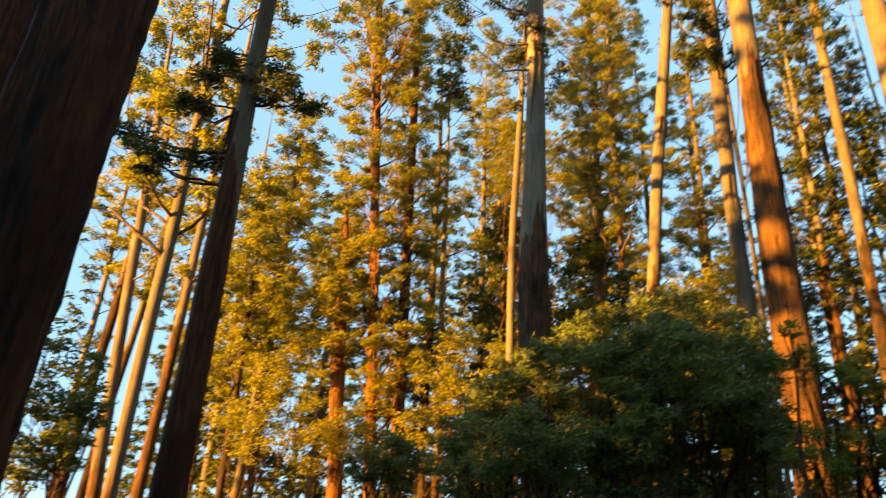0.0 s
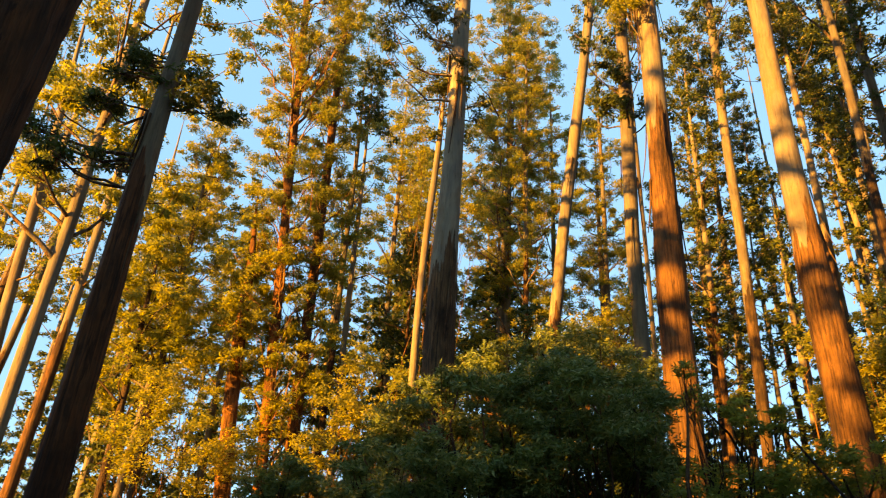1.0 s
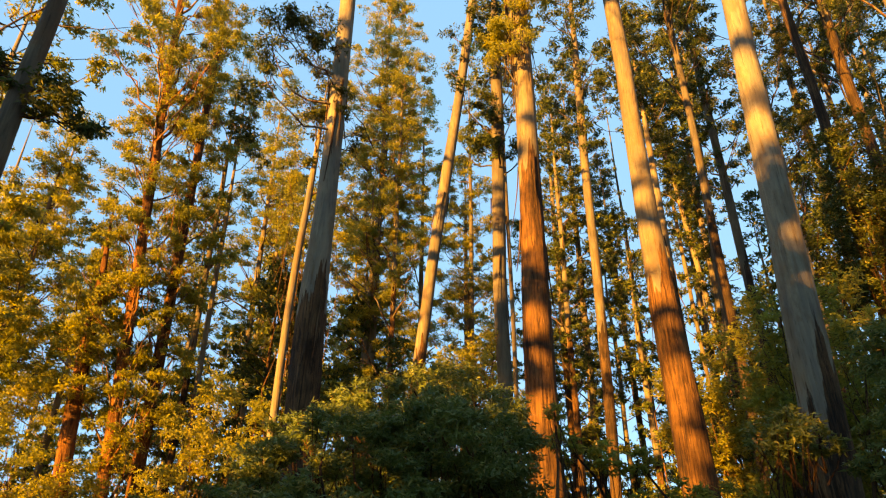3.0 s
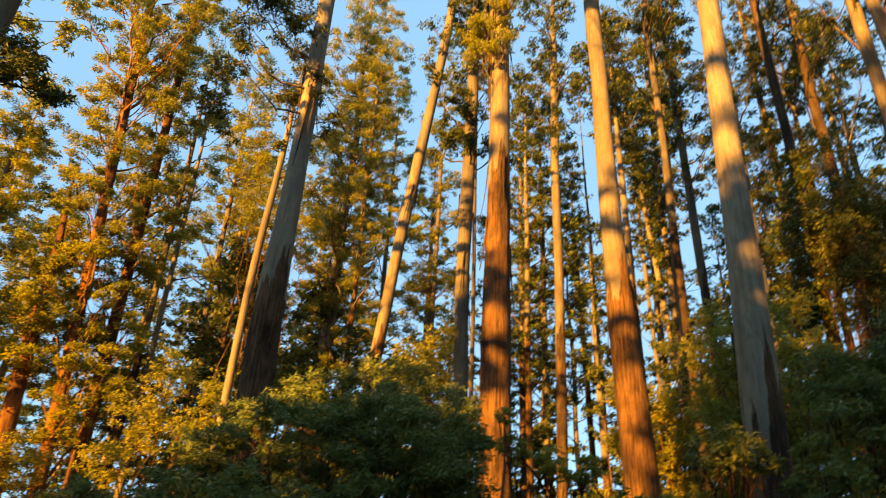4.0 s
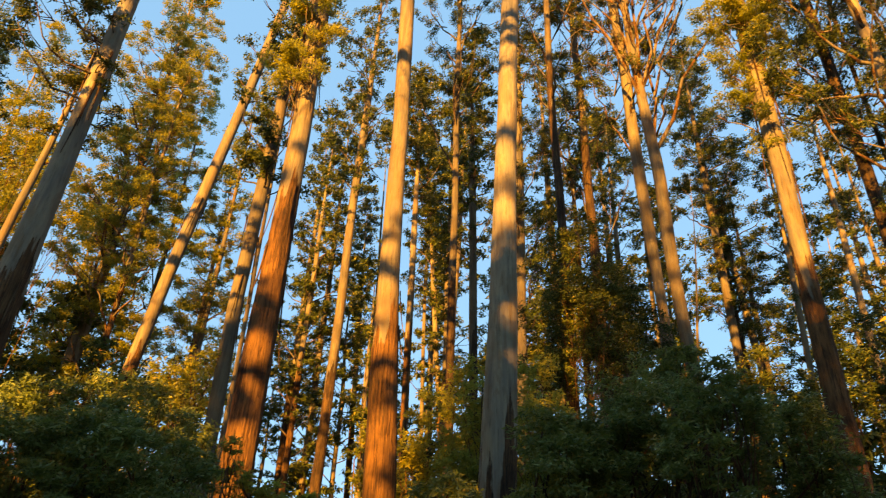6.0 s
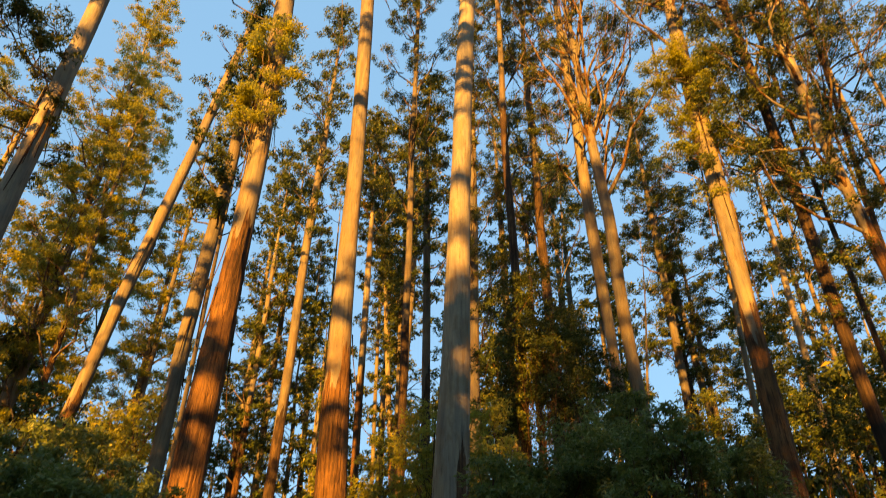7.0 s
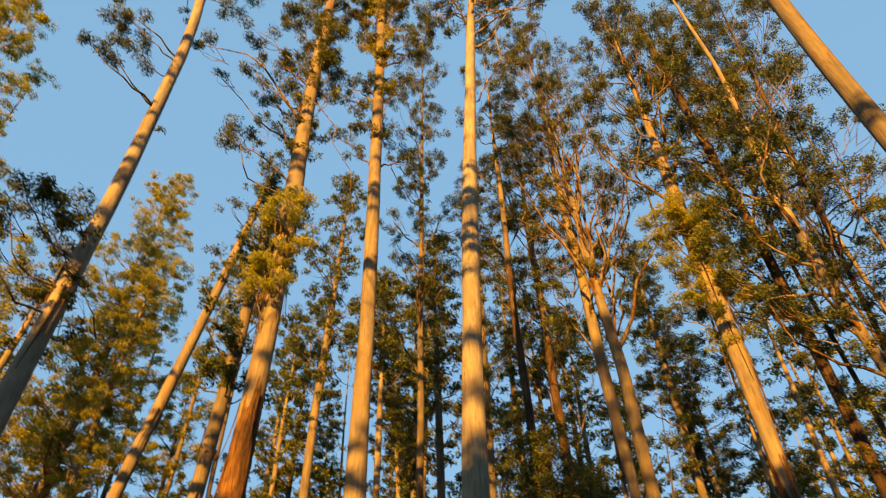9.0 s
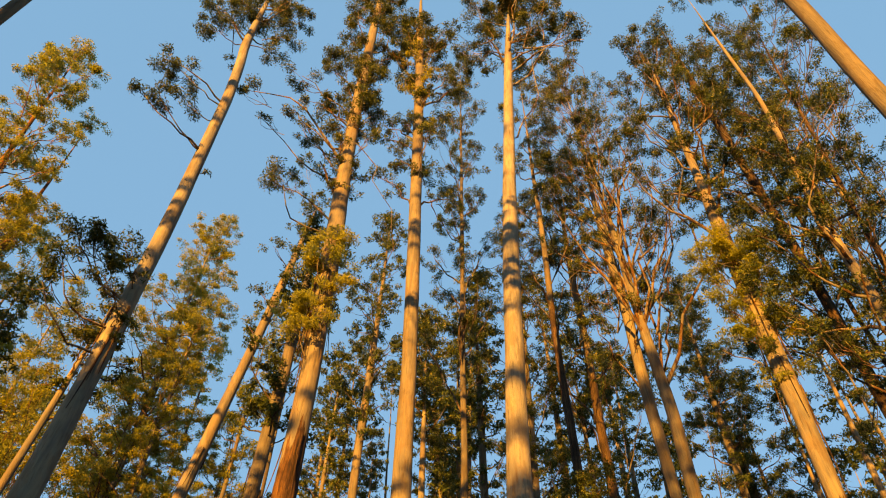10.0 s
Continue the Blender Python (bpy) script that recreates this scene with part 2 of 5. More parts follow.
def trunk_mesh(rng, axis, z1, r1, z2, r2, rough_to, sides, bole):
    """A bole through known girths: flared foot, fluted fibrous bark below, smooth and faintly lumpy above."""
    z, height = axis[:, 2], axis[-1, 2]
    if bole:
        r = np.interp(z, [b[0] for b in bole], [0.97 * b[2] for b in bole])
        r = np.convolve(np.pad(r, 4, "edge"), np.ones(9) / 9, "valid")
        r *= np.clip((height - z) / (0.2 * height), 0.03, 1) ** 0.85
    else:
        slope = min((r2 - r1) / (z2 - z1), -0.0012)
        r = np.maximum(r1 + slope * (z - z1), 0.3 * r2)
        r *= np.clip((height - z) / (0.34 * height), 0.03, 1) ** 0.85
    r *= 1 + 0.55 * np.exp(-z / 1.1)
    verts, quads = tube(axis, r, sides)
    a = np.tile(np.arange(sides) * 2 * np.pi / sides, len(z))
    zz = np.repeat(z, sides)
    rough = np.clip((rough_to - zz) / 5 + 0.5 + 0.2 * np.sin(a * 2 + 1.3), 0, 1)
    ridge = sum(np.sin(k * a + 0.5 * np.sin(zz * f) + p) for k, f, p in ((5, 0.31, 0.3), (7, 0.2, 2.0), (11, 0.53, 4.0)))
    lump = sum(np.sin(k * a + zz * f + p) for k, f, p in ((1, 0.7, 0.4), (2, -0.45, 1.0), (3, 1.3, 3.0)))
    fine = rng.normal(size=len(zz))
    swell = 1 + rough * (0.030 * ridge + 0.02 * fine) + (1 - rough) * (0.012 * lump + 0.004 * fine)
    middle = np.repeat(axis, sides, axis=0)
    return middle + (verts - middle) * swell[:, None], quads, rough, r


def bough(rng, start, end, r0, r1, sides=5, sag=0.12, n=7):
    """A crooked limb from start to end."""
    u = np.linspace(0, 1, n)[:, None]
    span = np.linalg.norm(end - start)
    line = start + (end - start) * u
    line = line + np.sin(u * np.pi) * rng.normal(size=3) * span * 0.08
    line[:, 2:] -= np.sin(u * np.pi) * span * sag
    line[1:-1] += rng.normal(size=(n - 2, 3)) * span * 0.018
    return tube(line, r0 + (r1 - r0) * u[:, 0] ** 0.8, sides)


def tree(x, y, lean, height, z1, r1, z2, r2, rough_to=10.0, crown=(), clumps=(), sleeve=(), leaf=(0.24, 0.075), cover=1.0,
         tufts=(), mats=None, wander=0.12, sides=16, step=0.6, seed=0, name="gum_tree", label="", category="tree", strips=(), forks=(), far=False, bark=None, bole=(), rise=1.0):
    """A gum tree. crown: rows of (from, to, reach, limbs, clump radius): limbs with clumps along that stretch.
    clumps: rows of (dx, dy, z, radius), each borne by a limb of its own; tufts: the same, of young leaves. sleeve: rows of (from, to, reach, clumps, radius), shoots along the bole.
    strips: rows of (z, length) of peeling bark. forks: rows of (z, dx, dy, rise, radius), bare limbs.
    bole: rows of (z, bend, radius), the bend to the right as one looks at the tree from the clearing.
    rise: how steeply the limbs climb, 1 for a plain spread."""
    rng = np.random.default_rng(seed)
    thing = tagged(new(name), label or "tall mountain ash with peeling bark and thin olive crown", category, "trees of the forest")
    thing.location = (x, y, 0)
    off = math.hypot(x, y) or 1.0
    axis = axis_of(rng, height, lean, wander, step, (y / off, -x / off), bole)
    verts, quads, rough, radii = trunk_mesh(rng, axis, z1, r1, z2, r2, rough_to, sides, bole)
    part("trunk", verts, quads, bark or BARK, thing, "", True, rough)

    def on_bole(z):
        return np.array([np.interp(z, axis[:, 2], axis[:, k]) for k in range(3)])

    def girth(z):
        return float(np.interp(z, axis[:, 2], radii))

    limbs, foliage, shoots = [], [], []
    thick, fine_, bends = (4, 3, 4) if far else (4, 3, 6) if leaf[0] > 0.25 else (6, 3, 8)
    area = 0.5 * leaf[0] * leaf[1]

    def clothe(centre, r, into, dense=1.0):
        n = int(min(2500, 2.1 * cover * dense * r * r / area)) + 12
        ends, spots = clump_points(rng, centre, r, n, 0.72, max(4, int(3.6 * r * r)), min(0.24, 0.23 / r))
        into.append((spots, 1.0))
        return ends

    for lo, hi, reach, count, cr in crown:
        for i in range(count):
            z = lo + (hi - lo) * ((i + rng.uniform(0, 1)) / count)
            turn = i * 2.39996 + rng.uniform(-0.5, 0.5)
            up = min(max((z - lo) / max(hi - lo, 1), 0), 1)
            out = reach * rng.uniform(0.45, 1.1) * (1 - 0.55 * up ** 2)
            start = on_bole(max(min(z, height) - rise * out * rng.uniform(0.55, 1.35), 2))
            end = on_bole(min(z, height)) + [out * math.cos(turn), out * math.sin(turn), 0]
            g = min(girth(start[2]) * 0.45, 0.032 + 0.019 * out)
            limb = [bough(rng, start, end, g, 0.018, thick, 0.03 - 0.05 * (rise > 1), bends)]
            for e in clothe(end, cr * rng.uniform(0.7, 1.3), foliage)[:0 if far or leaf[0] > 0.25 else 4]:
                limb.append(bough(rng, start + (end - start) * rng.uniform(0.5, 0.85), e, 0.025, 0.008, 3, 0.12, 3))
            for _ in range(1 + int(out > 2.5)):
                side = start + (end - start) * rng.uniform(0.5, 0.8) + rng.normal(size=3) * 0.32 * max(out, 1.5)
                if not far:
                    limb.append(bough(rng, start + (end - start) * 0.4, side, g * 0.5, 0.012, fine_, 0.12, 4))
                clothe(side, cr * rng.uniform(0.55, 0.95), foliage)
            limbs.append(limb)
    for i in range(5 if crown else 0):
        end = on_bole(height) + [rng.uniform(-0.9, 0.9), rng.uniform(-0.9, 0.9), rng.uniform(-1.2, 0.5)]
        clothe(end, crown[-1][4] * 0.75, foliage)
    for k, (dx, dy, z, r) in enumerate((*clumps, *tufts)):
        zs = max(min(z - (0.8 * rise - 0.6) * math.hypot(dx, dy) - 0.1 * r, height - 0.5), 1.5)
        start = on_bole(zs)
        end = on_bole(min(z, height)) * [1, 1, 0] + [dx, dy, z]
        limb = [bough(rng, start, end, min(girth(zs) * 0.45, 0.022 + 0.012 * math.hypot(dx, dy)), 0.02, thick)]
        for e in clothe(end, r, foliage if k < len(clumps) else shoots)[:6]:
            limb.append(bough(rng, start + (end - start) * rng.uniform(0.6, 0.95), e, 0.025, 0.008, 3, 0.12, 4))
        limbs.append(limb)
    for lo, hi, reach, count, cr in sleeve:
        for i in range(count):
            z = lo + (hi - lo) * (i + rng.uniform(0, 1)) / count
            turn, out = rng.uniform(0, 6.283), reach * rng.uniform(0.25, 1.0)
            start = on_bole(min(z, height))
            end = start + [out * math.cos(turn), out * math.sin(turn), rng.uniform(-0.2, 0.5)]
            clothe(end, cr * rng.uniform(0.6, 1.25), shoots)
    for z, dx, dy, rise, r in forks:
        start = on_bole(z)
        limbs.append([bough(rng, start, start + [dx, dy, rise], r, r * 0.35, 8, -0.08, 9)])
    leafy, young = mats or (LEAF, LIT_GOLD)
    for name_, spots, mat in (("crown", foliage, leafy), ("epicormic_growth", shoots, young)):
        if spots:
            at = np.concatenate([s for s, _ in spots])
            v, q = leaves(rng, at, leaf[0], leaf[1], 0.7)
            tagged(part(name_, v, q, mat, thing), kind="stuff")
    if far:
        v, q = joined([piece for limb in limbs for piece in limb])
        tagged(part("branchwork", v, q, BARK, thing, "", True, np.full(len(v), 0.55)), kind="stuff")
    else:
        for limb in limbs:
            v, q = joined(limb)
            part("limb", v, q, bark or BARK, thing, "", True, np.full(len(v), 0.5))
    for z, length in strips:
        a = rng.uniform(0, 6.283)
        u = np.linspace(0, 1, 9)
        off = girth(z) * 1.05 + 0.03 + 0.55 * (u ** 2) * rng.uniform(0.05, 0.5)
        mid = np.stack([np.interp(z - u * length, axis[:, 2], axis[:, 0]) + off * np.cos(a + u * rng.uniform(-0.4, 0.4)),
                        np.interp(z - u * length, axis[:, 2], axis[:, 1]) + off * np.sin(a + u * rng.uniform(-0.4, 0.4)), z - u * length], 1)
        w = rng.uniform(0.02, 0.06) * (1 - 0.7 * u)
        v, q = tube(mid, w, 4)
        part("bark_strip", v, q, STRIP, thing, "loose strip of peeling bark", True, np.full(len(v), 0.6))
    return thing


def shrub(x, y, blobs, leaf=(0.115, 0.03), cover=0.8, mat=None, seed=0, label="", name="shrub"):
    """An understorey shrub: several stems from one root, each ending in leafy clumps (dx, dy, z, radius)."""
    rng = np.random.default_rng(seed)
    thing = tagged(new(name), label or "dark green understorey wattle in deep evening shade", "shrub", "understorey shrubs")
    thing.location = (x, y, 0)
    spots = []
    area = 0.5 * leaf[0] * leaf[1]
    for dx, dy, z, r in blobs:
        end = np.array([dx, dy, z])
        foot = np.array([dx * 0.15, dy * 0.15, -0.05])
        stem = [bough(rng, foot, end, 0.06, 0.015, 6, -0.05)]
        n = int(min(9000, 12.0 * cover * r * r / area))
        ends, at = clump_points(rng, end, r, n, 0.95, 16 + int(10 * r), 0.16, False)
        spots.append(at)
        for e in ends[:8]:
            stem.append(bough(rng, foot + (end - foot) * rng.uniform(0.55, 0.9), e, 0.02, 0.005, 3, 0.1, 4))
        v, q = joined(stem)
        part("stem", v, q, BARK, thing, "", True, np.full(len(v), 1.0))
    at = np.concatenate(spots)
    at = at[at[:, 2] > 0.1]
    v, q = leaves(rng, at, leaf[0], leaf[1], 0.1)
    part("foliage", v, q, mat or SHADE, thing)
    return thing


# ---- ground ----
def ground():
    rng = np.random.default_rng(5)
    r = np.concatenate([np.linspace(0, 60, 61), np.geomspace(66, 3000, 26)])
    sides = 96
    a = np.arange(sides) * 2 * np.pi / sides
    rr, aa = np.meshgrid(r, a, indexing="ij")
    xx, yy = rr * np.cos(aa), rr * np.sin(aa)
    zz = 0.10 * np.sin(xx * 0.31 + 1) * np.sin(yy * 0.27) + 0.05 * np.sin(xx * 0.9 + yy * 0.7) - 0.12 + rng.normal(size=xx.shape) * 0.012
    zz = zz * np.clip(rr / 6, 0.3, 1)
    verts = np.stack([xx, yy, zz], -1).reshape(-1, 3)
    i, j = np.meshgrid(np.arange(len(r) - 1), np.arange(sides), indexing="ij")
    n = (j + 1) % sides
    quads = np.stack([i * sides + j, (i + 1) * sides + j, (i + 1) * sides + n, i * sides + n], -1).reshape(-1, 4)
    ob = part("ground", verts, quads, LITTER, None, "forest floor of leaf litter and low grass", True)
    tagged(ob, kind="structure", category="ground")


ground()

# ---- gums that stand near and midway ----
tree(-3.64, 5.39, (0.0061, 0.0041), 38, 3.66, 0.464, 6.63, 0.489, rough_to=30, seed=11,
     bole=[(1.5, -0.2, 0.45), (2.3, -0.16, 0.45), (3.2, -0.12, 0.455), (4.5, -0.08, 0.46), (5.8, -0.04, 0.47), (7.5, 0, 0.475), (30, 0, 0.42)],
     crown=[(30, 37.5, 4, 11, 1.2)],
     leaf=(0.36, 0.14), cover=1.7, bark=SHADED_FIBRE, sides=40, step=0.2, wander=0.05,
     label="thick dark fibrous-barked gum trunk in deep shade")
tree(-9.7, 11.44, (0.0109, 0.0090), 42, 8.79, 0.432, 12.29, 0.439, rough_to=30, seed=12,
     crown=[(28, 41, 4, 10, 1.2)],
     sleeve=[(28, 41, 1.1, 7, 0.75)],
     leaf=(0.36, 0.14), cover=2.21, bark=SHADED_FIBRE, mats=(LEAF, LEAF), sides=28, step=0.4, wander=0.12)
tree(-6.42, 16.82, (0.0122, 0.0044), 48, 4.86, 0.539, 16.94, 0.380, rough_to=11, seed=13,
     bole=[(4, 0.03, 0.4), (9, 0.03, 0.335), (14, 0.04, 0.265), (18, 0.06, 0.235), (30, 0.05, 0.2)],
     crown=[(41, 47, 2.6, 8, 1.1)],
     clumps=[(0.9, 0.3, 14.19, 0.76), (0.71, -0.29, 14.48, 0.54), (-0.14, -0.05, 14.34, 0.37), (-0.96, 0.7, 12.11, 0.64), (-1.55, 0.45, 14.94, 0.64), (-1.92, 0.84, 14.18, 0.64), (-2.13, -0.37, 11.57, 0.54), (-3.22, 0.18, 12.7, 0.54), (-1, 0.69, 15.66, 0.59), (1.01, 0.02, 13.89, 0.93), (0.32, 0.54, 14.9, 0.71), (1.27, 0.61, 14.09, 0.64), (-0.94, 0.49, 11.97, 0.78), (-1.33, 0.34, 15.08, 0.77), (-1.83, 0.55, 14.16, 0.73), (-2.02, -0.54, 11.39, 0.65), (-3, -0.04, 12.48, 0.65), (-0.84, 0.54, 15.45, 0.65)],
     strips=[(10.6, 1.7), (13.2, 1.9), (13.3, 1.3), (10.7, 2.3), (13.4, 1.9)],
     leaf=(0.19, 0.058), cover=1.7, bark=SHADED_FIBRE, sides=30, step=0.3, wander=0.05,
     label="leaning grey gum trunk with dark fibrous lower bark")
tree(-13.29, 29.12, (0.0097, 0.0043), 44, 8.38, 0.385, 20.78, 0.258, rough_to=4, seed=14,
     bole=[(8, 0.02, 0.28), (13, 0.05, 0.28), (16, 0.15, 0.29), (19, 0.1, 0.24), (30, 0.1, 0.2)],
     crown=[(17.75, 26.65, 4.5, 8, 1.3), (24, 43, 5, 16, 1.4)],
     clumps=[(-2.02, -0.99, 17.7, 0.84), (-1.62, -0.77, 22.52, 1.16), (-0.06, -0.03, 26.59, 1.11)],
     forks=[(14, -2.3, -1.14, 1.91, 0.16)],
     leaf=(0.27, 0.1), cover=1.7, mats=(LIT_GOLD, LIT_GOLD), sides=20, step=0.5, wander=0.05,
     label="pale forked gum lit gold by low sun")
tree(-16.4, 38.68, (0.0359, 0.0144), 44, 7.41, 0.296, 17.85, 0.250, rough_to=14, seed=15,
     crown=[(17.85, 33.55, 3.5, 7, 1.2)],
     leaf=(0.27, 0.1), cover=1.3, mats=(LIT_GOLD, LIT_GOLD), sides=10, step=1.1, wander=0.12,
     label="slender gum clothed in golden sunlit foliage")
tree(2.71, 24.8, (-0.0111, 0.0010), 63, 10.66, 0.591, 49.62, 0.505, rough_to=13.5, bark=LIFTED_PALE, seed=16,
     bole=[(9, 0, 0.57), (13, 0.02, 0.555), (16, 0.14, 0.45), (20, 0.27, 0.38), (24, 0.33, 0.375), (29, 0.42, 0.37), (36, 0.4, 0.345), (43, 0.33, 0.33), (47, 0.1, 0.32), (50, -0.2, 0.31)],
     crown=[(53, 62, 3.2, 10, 1)],
     clumps=[(-3.33, -1.13, 37.16, 1.02), (-2.16, -0.12, 51.43, 1.65), (0.77, -0.3, 54.17, 2.08), (-1.24, -0.14, 55, 1.87), (2.14, -0.51, 50.41, 1.03), (1.05, -0.35, 21.33, 0.49), (0.22, -0.25, 22.11, 0.45), (0.64, -0.29, 34.7, 0.27), (0.94, -0.11, 20.7, 0.38), (-2.34, -1.6, 24.83, 1.41), (-3.07, -1.6, 23.55, 1.04), (-1.3, -1.33, 25.92, 1.05), (-3.21, -1.6, 22.13, 0.71), (-1.44, -1.52, 23.84, 1.12), (-3.2, -1.71, 25.12, 0.81), (-0.48, -1.18, 25.21, 0.62), (-0.13, -0.81, 22.71, 0.45), (-3.1, -0.12, 42.16, 1.47), (-4.21, 0.22, 42.74, 1.01), (-1.86, 0.48, 40.34, 1.12), (-4.17, -0.77, 37.28, 0.72), (-1.99, 0.48, 50.36, 1.55), (1.99, -0.47, 57.41, 1.93)],
     strips=[(22.7, 2.9), (23.1, 3), (23.9, 1.7), (22, 3.6), (22.8, 2.1), (25, 2.7), (24.5, 2.7), (23.9, 1.9), (23.9, 3.7), (12.6, 2.6), (13, 1.6), (13.3, 2.4), (11.9, 1.5), (13.6, 2.2)],
     leaf=(0.19, 0.058), cover=1.7, sides=32, step=0.3, wander=0.05,
     label="tall grey gum with fibrous foot and a bare bole")
tree(1.62, 27.9, (0.0363, -0.0033), 27.5, 10, 0.165, 20, 0.155, rough_to=2, seed=17,
     bole=[(9, 0, 0.17), (12.5, -0.11, 0.16), (16, -0.13, 0.16), (20, -0.03, 0.145), (27, 0, 0.10)],
     crown=[(21, 27.5, 1.6, 8, 0.75)],
     leaf=(0.19, 0.06), cover=1.4, mats=(LEAF, LEAF), sides=16, step=0.4, wander=0.03,
     label="slim pale gum lit gold beside a grey bole")
tree(10.18, 21.64, (-0.0024, 0.0011), 72, 8.65, 0.617, 43.73, 0.510, rough_to=19, seed=18, rise=1.9,
     bole=[(7, -0.06, 0.55), (12, -0.05, 0.53), (17, 0.01, 0.44), (22, 0.05, 0.43), (26, 0.02, 0.46), (32, -0.08, 0.49), (37, -0.2, 0.43), (43, -0.3, 0.4), (51, -0.38, 0.38), (64, -0.4, 0.33)],
     crown=[(44, 70, 2.6, 12, 1.0), (36, 54, 1.2, 20, 0.7), (55, 69, 2.2, 14, 1.0)],
     sleeve=[(24.6, 31.65, 1, 24, 0.55)],
     clumps=[(-6.18, 2.92, 44.82, 1.0), (-4.71, 2.81, 42.5, 0.52), (-3.12, 1.0, 35.3, 1.14), (-3.55, 2.27, 36.77, 0.73), (-3.74, 1.51, 47.97, 1.21), (-2.31, 0.99, 50.91, 1.48), (-2.12, 1.43, 45.98, 1.36), (-3.52, 1.54, 43.61, 0.82), (-0.68, 0.39, 43.32, 1.26), (-1.78, 0.21, 39.16, 1.02), (0.1, 0.29, 38.8, 0.85), (-0.45, 0.27, 35.9, 0.81), (-1.5, 0.48, 49.47, 1.23), (-2.62, 1.62, 42.33, 0.73), (0.62, -0.55, 45.07, 0.84), (0.66, -0.37, 50.25, 1.25)],
     forks=[(41.5, 3.2, -1.45, -10.3, 0.035), (34, -1.5, 0.7, 4.5, 0.12)],
     tufts=[(-0.94, -0.66, 28.93, 0.92), (-0.05, -0.74, 30.22, 0.84), (-0.94, -0.66, 25.41, 0.9), (-0.32, -1.05, 24.63, 0.74), (-1.21, 0.32, 25.47, 0.76), (-0.75, -0.85, 28.91, 1.19), (-0.14, -0.8, 30.53, 0.9), (-1.04, -0.83, 25.38, 1.14), (-1.09, -0.59, 24.14, 0.87), (-0.55, -0.83, 26.85, 0.78)],
     strips=[(28.8, 5.5), (28.7, 5.7), (26.2, 5.2), (26.6, 5.7), (30, 2.4), (24.1, 2.9), (30.7, 3.7), (28, 3.2), (27.1, 3.5), (25.8, 4.3), (27.7, 5.6), (28.5, 5.7), (29.9, 6), (28.4, 2.7), (29.9, 5.9), (30.2, 4.3), (18.6, 2.4), (19.2, 3.1), (16.4, 2.1), (19.3, 4), (15.4, 3.6)],
     leaf=(0.19, 0.058), cover=1.7, mats=(LEAF, TUFT), sides=32, step=0.3, wander=0.05,
     label="stout gum with hanging bark and golden shoots")
tree(13.23, 32.51, (0.0073, -0.0030), 46, 13.56, 0.542, 32.71, 0.524, rough_to=8, seed=19,
     bole=[(14, 0.08, 0.38), (19, -0.06, 0.37), (26, 0, 0.4), (32, 0.1, 0.37)],
     crown=[(26.8, 46, 2.6, 15, 0.9)],
     sleeve=[(26.8, 46, 1.1, 10, 0.75)],
     clumps=[(-0.72, 0.1, 30.13, 1.26), (-1.09, -0.29, 28.44, 1.15), (-0.83, 0.15, 32.32, 1.04), (-1.18, -0.08, 28.6, 1.11), (-0.78, 0.31, 31.5, 1.03)],
     strips=[(25.7, 2.1), (23.7, 4.2), (21.1, 2.7), (26, 2.7), (19.9, 3.3), (25, 2.3)],
     leaf=(0.27, 0.1), cover=1.56, bark=BROWN, mats=(LEAF, LEAF), sides=20, step=0.5, wander=0.12,
     label="tall brown-barked gum with dark olive crown among others")
tree(15.09, 34.77, (-0.0041, 0.0017), 40, 16.8, 0.122, 32.1, 0.132, rough_to=0, seed=20,
     crown=[(34, 39, 1.5, 5, 0.7)],
     sleeve=[(34, 39, 1.1, 4, 0.75)],
     leaf=(0.18, 0.066), cover=1.28, mats=(LEAF, LEAF), sides=10, step=1.1, wander=0.12)
tree(10.43, 44.94, (0.1037, -0.0404), 64, 20, 0.498, 59.53, 0.391, rough_to=20, seed=21,
     bole=[(19, -0.12, 0.42), (28, -0.2, 0.42), (35, -0.06, 0.43), (43, 0.1, 0.38)],
     crown=[(43.55, 64, 2.6, 18, 1)],
     clumps=[(-2.87, 1.12, 65.35, 1.65), (-2.15, 0.89, 69.26, 1.85)],
     strips=[(31, 2.9), (35.1, 2.6), (32.4, 2.6), (32.4, 3.2), (31.6, 2.8)],
     leaf=(0.27, 0.1), sides=18, step=0.5, wander=0.05,
     label="slender leaning gum lit orange by low sun")
tree(14.28, 19.27, (-0.0195, 0.0130), 72, 7.98, 0.474, 46.55, 0.385, rough_to=13.5, seed=22, rise=1.7,
     bole=[(8, -0.06, 0.55), (12, -0.11, 0.505), (15, -0.13, 0.42), (19, -0.08, 0.375), (24, 0.03, 0.355), (28, 0.04, 0.35), (40, 0, 0.35), (53, 0.02, 0.32), (66, -0.1, 0.29)],
     crown=[(37.7, 62, 2.6, 18, 0.9), (54, 61, 3.2, 10, 1.1)],
     sleeve=[(39.5, 62, 1.1, 26, 0.55)],
     clumps=[(-1.21, 0.51, 40.18, 0.9), (-1.13, 0.46, 42.21, 0.79)],
     strips=[(14, 2.7), (15.3, 2.5), (13.5, 2.9), (12.8, 2.1), (15.4, 2.5), (13.9, 1.5)],
     leaf=(0.19, 0.058), cover=1.7, sides=32, step=0.3, wander=0.05,
     label="straight gum with a smooth sunlit bole")
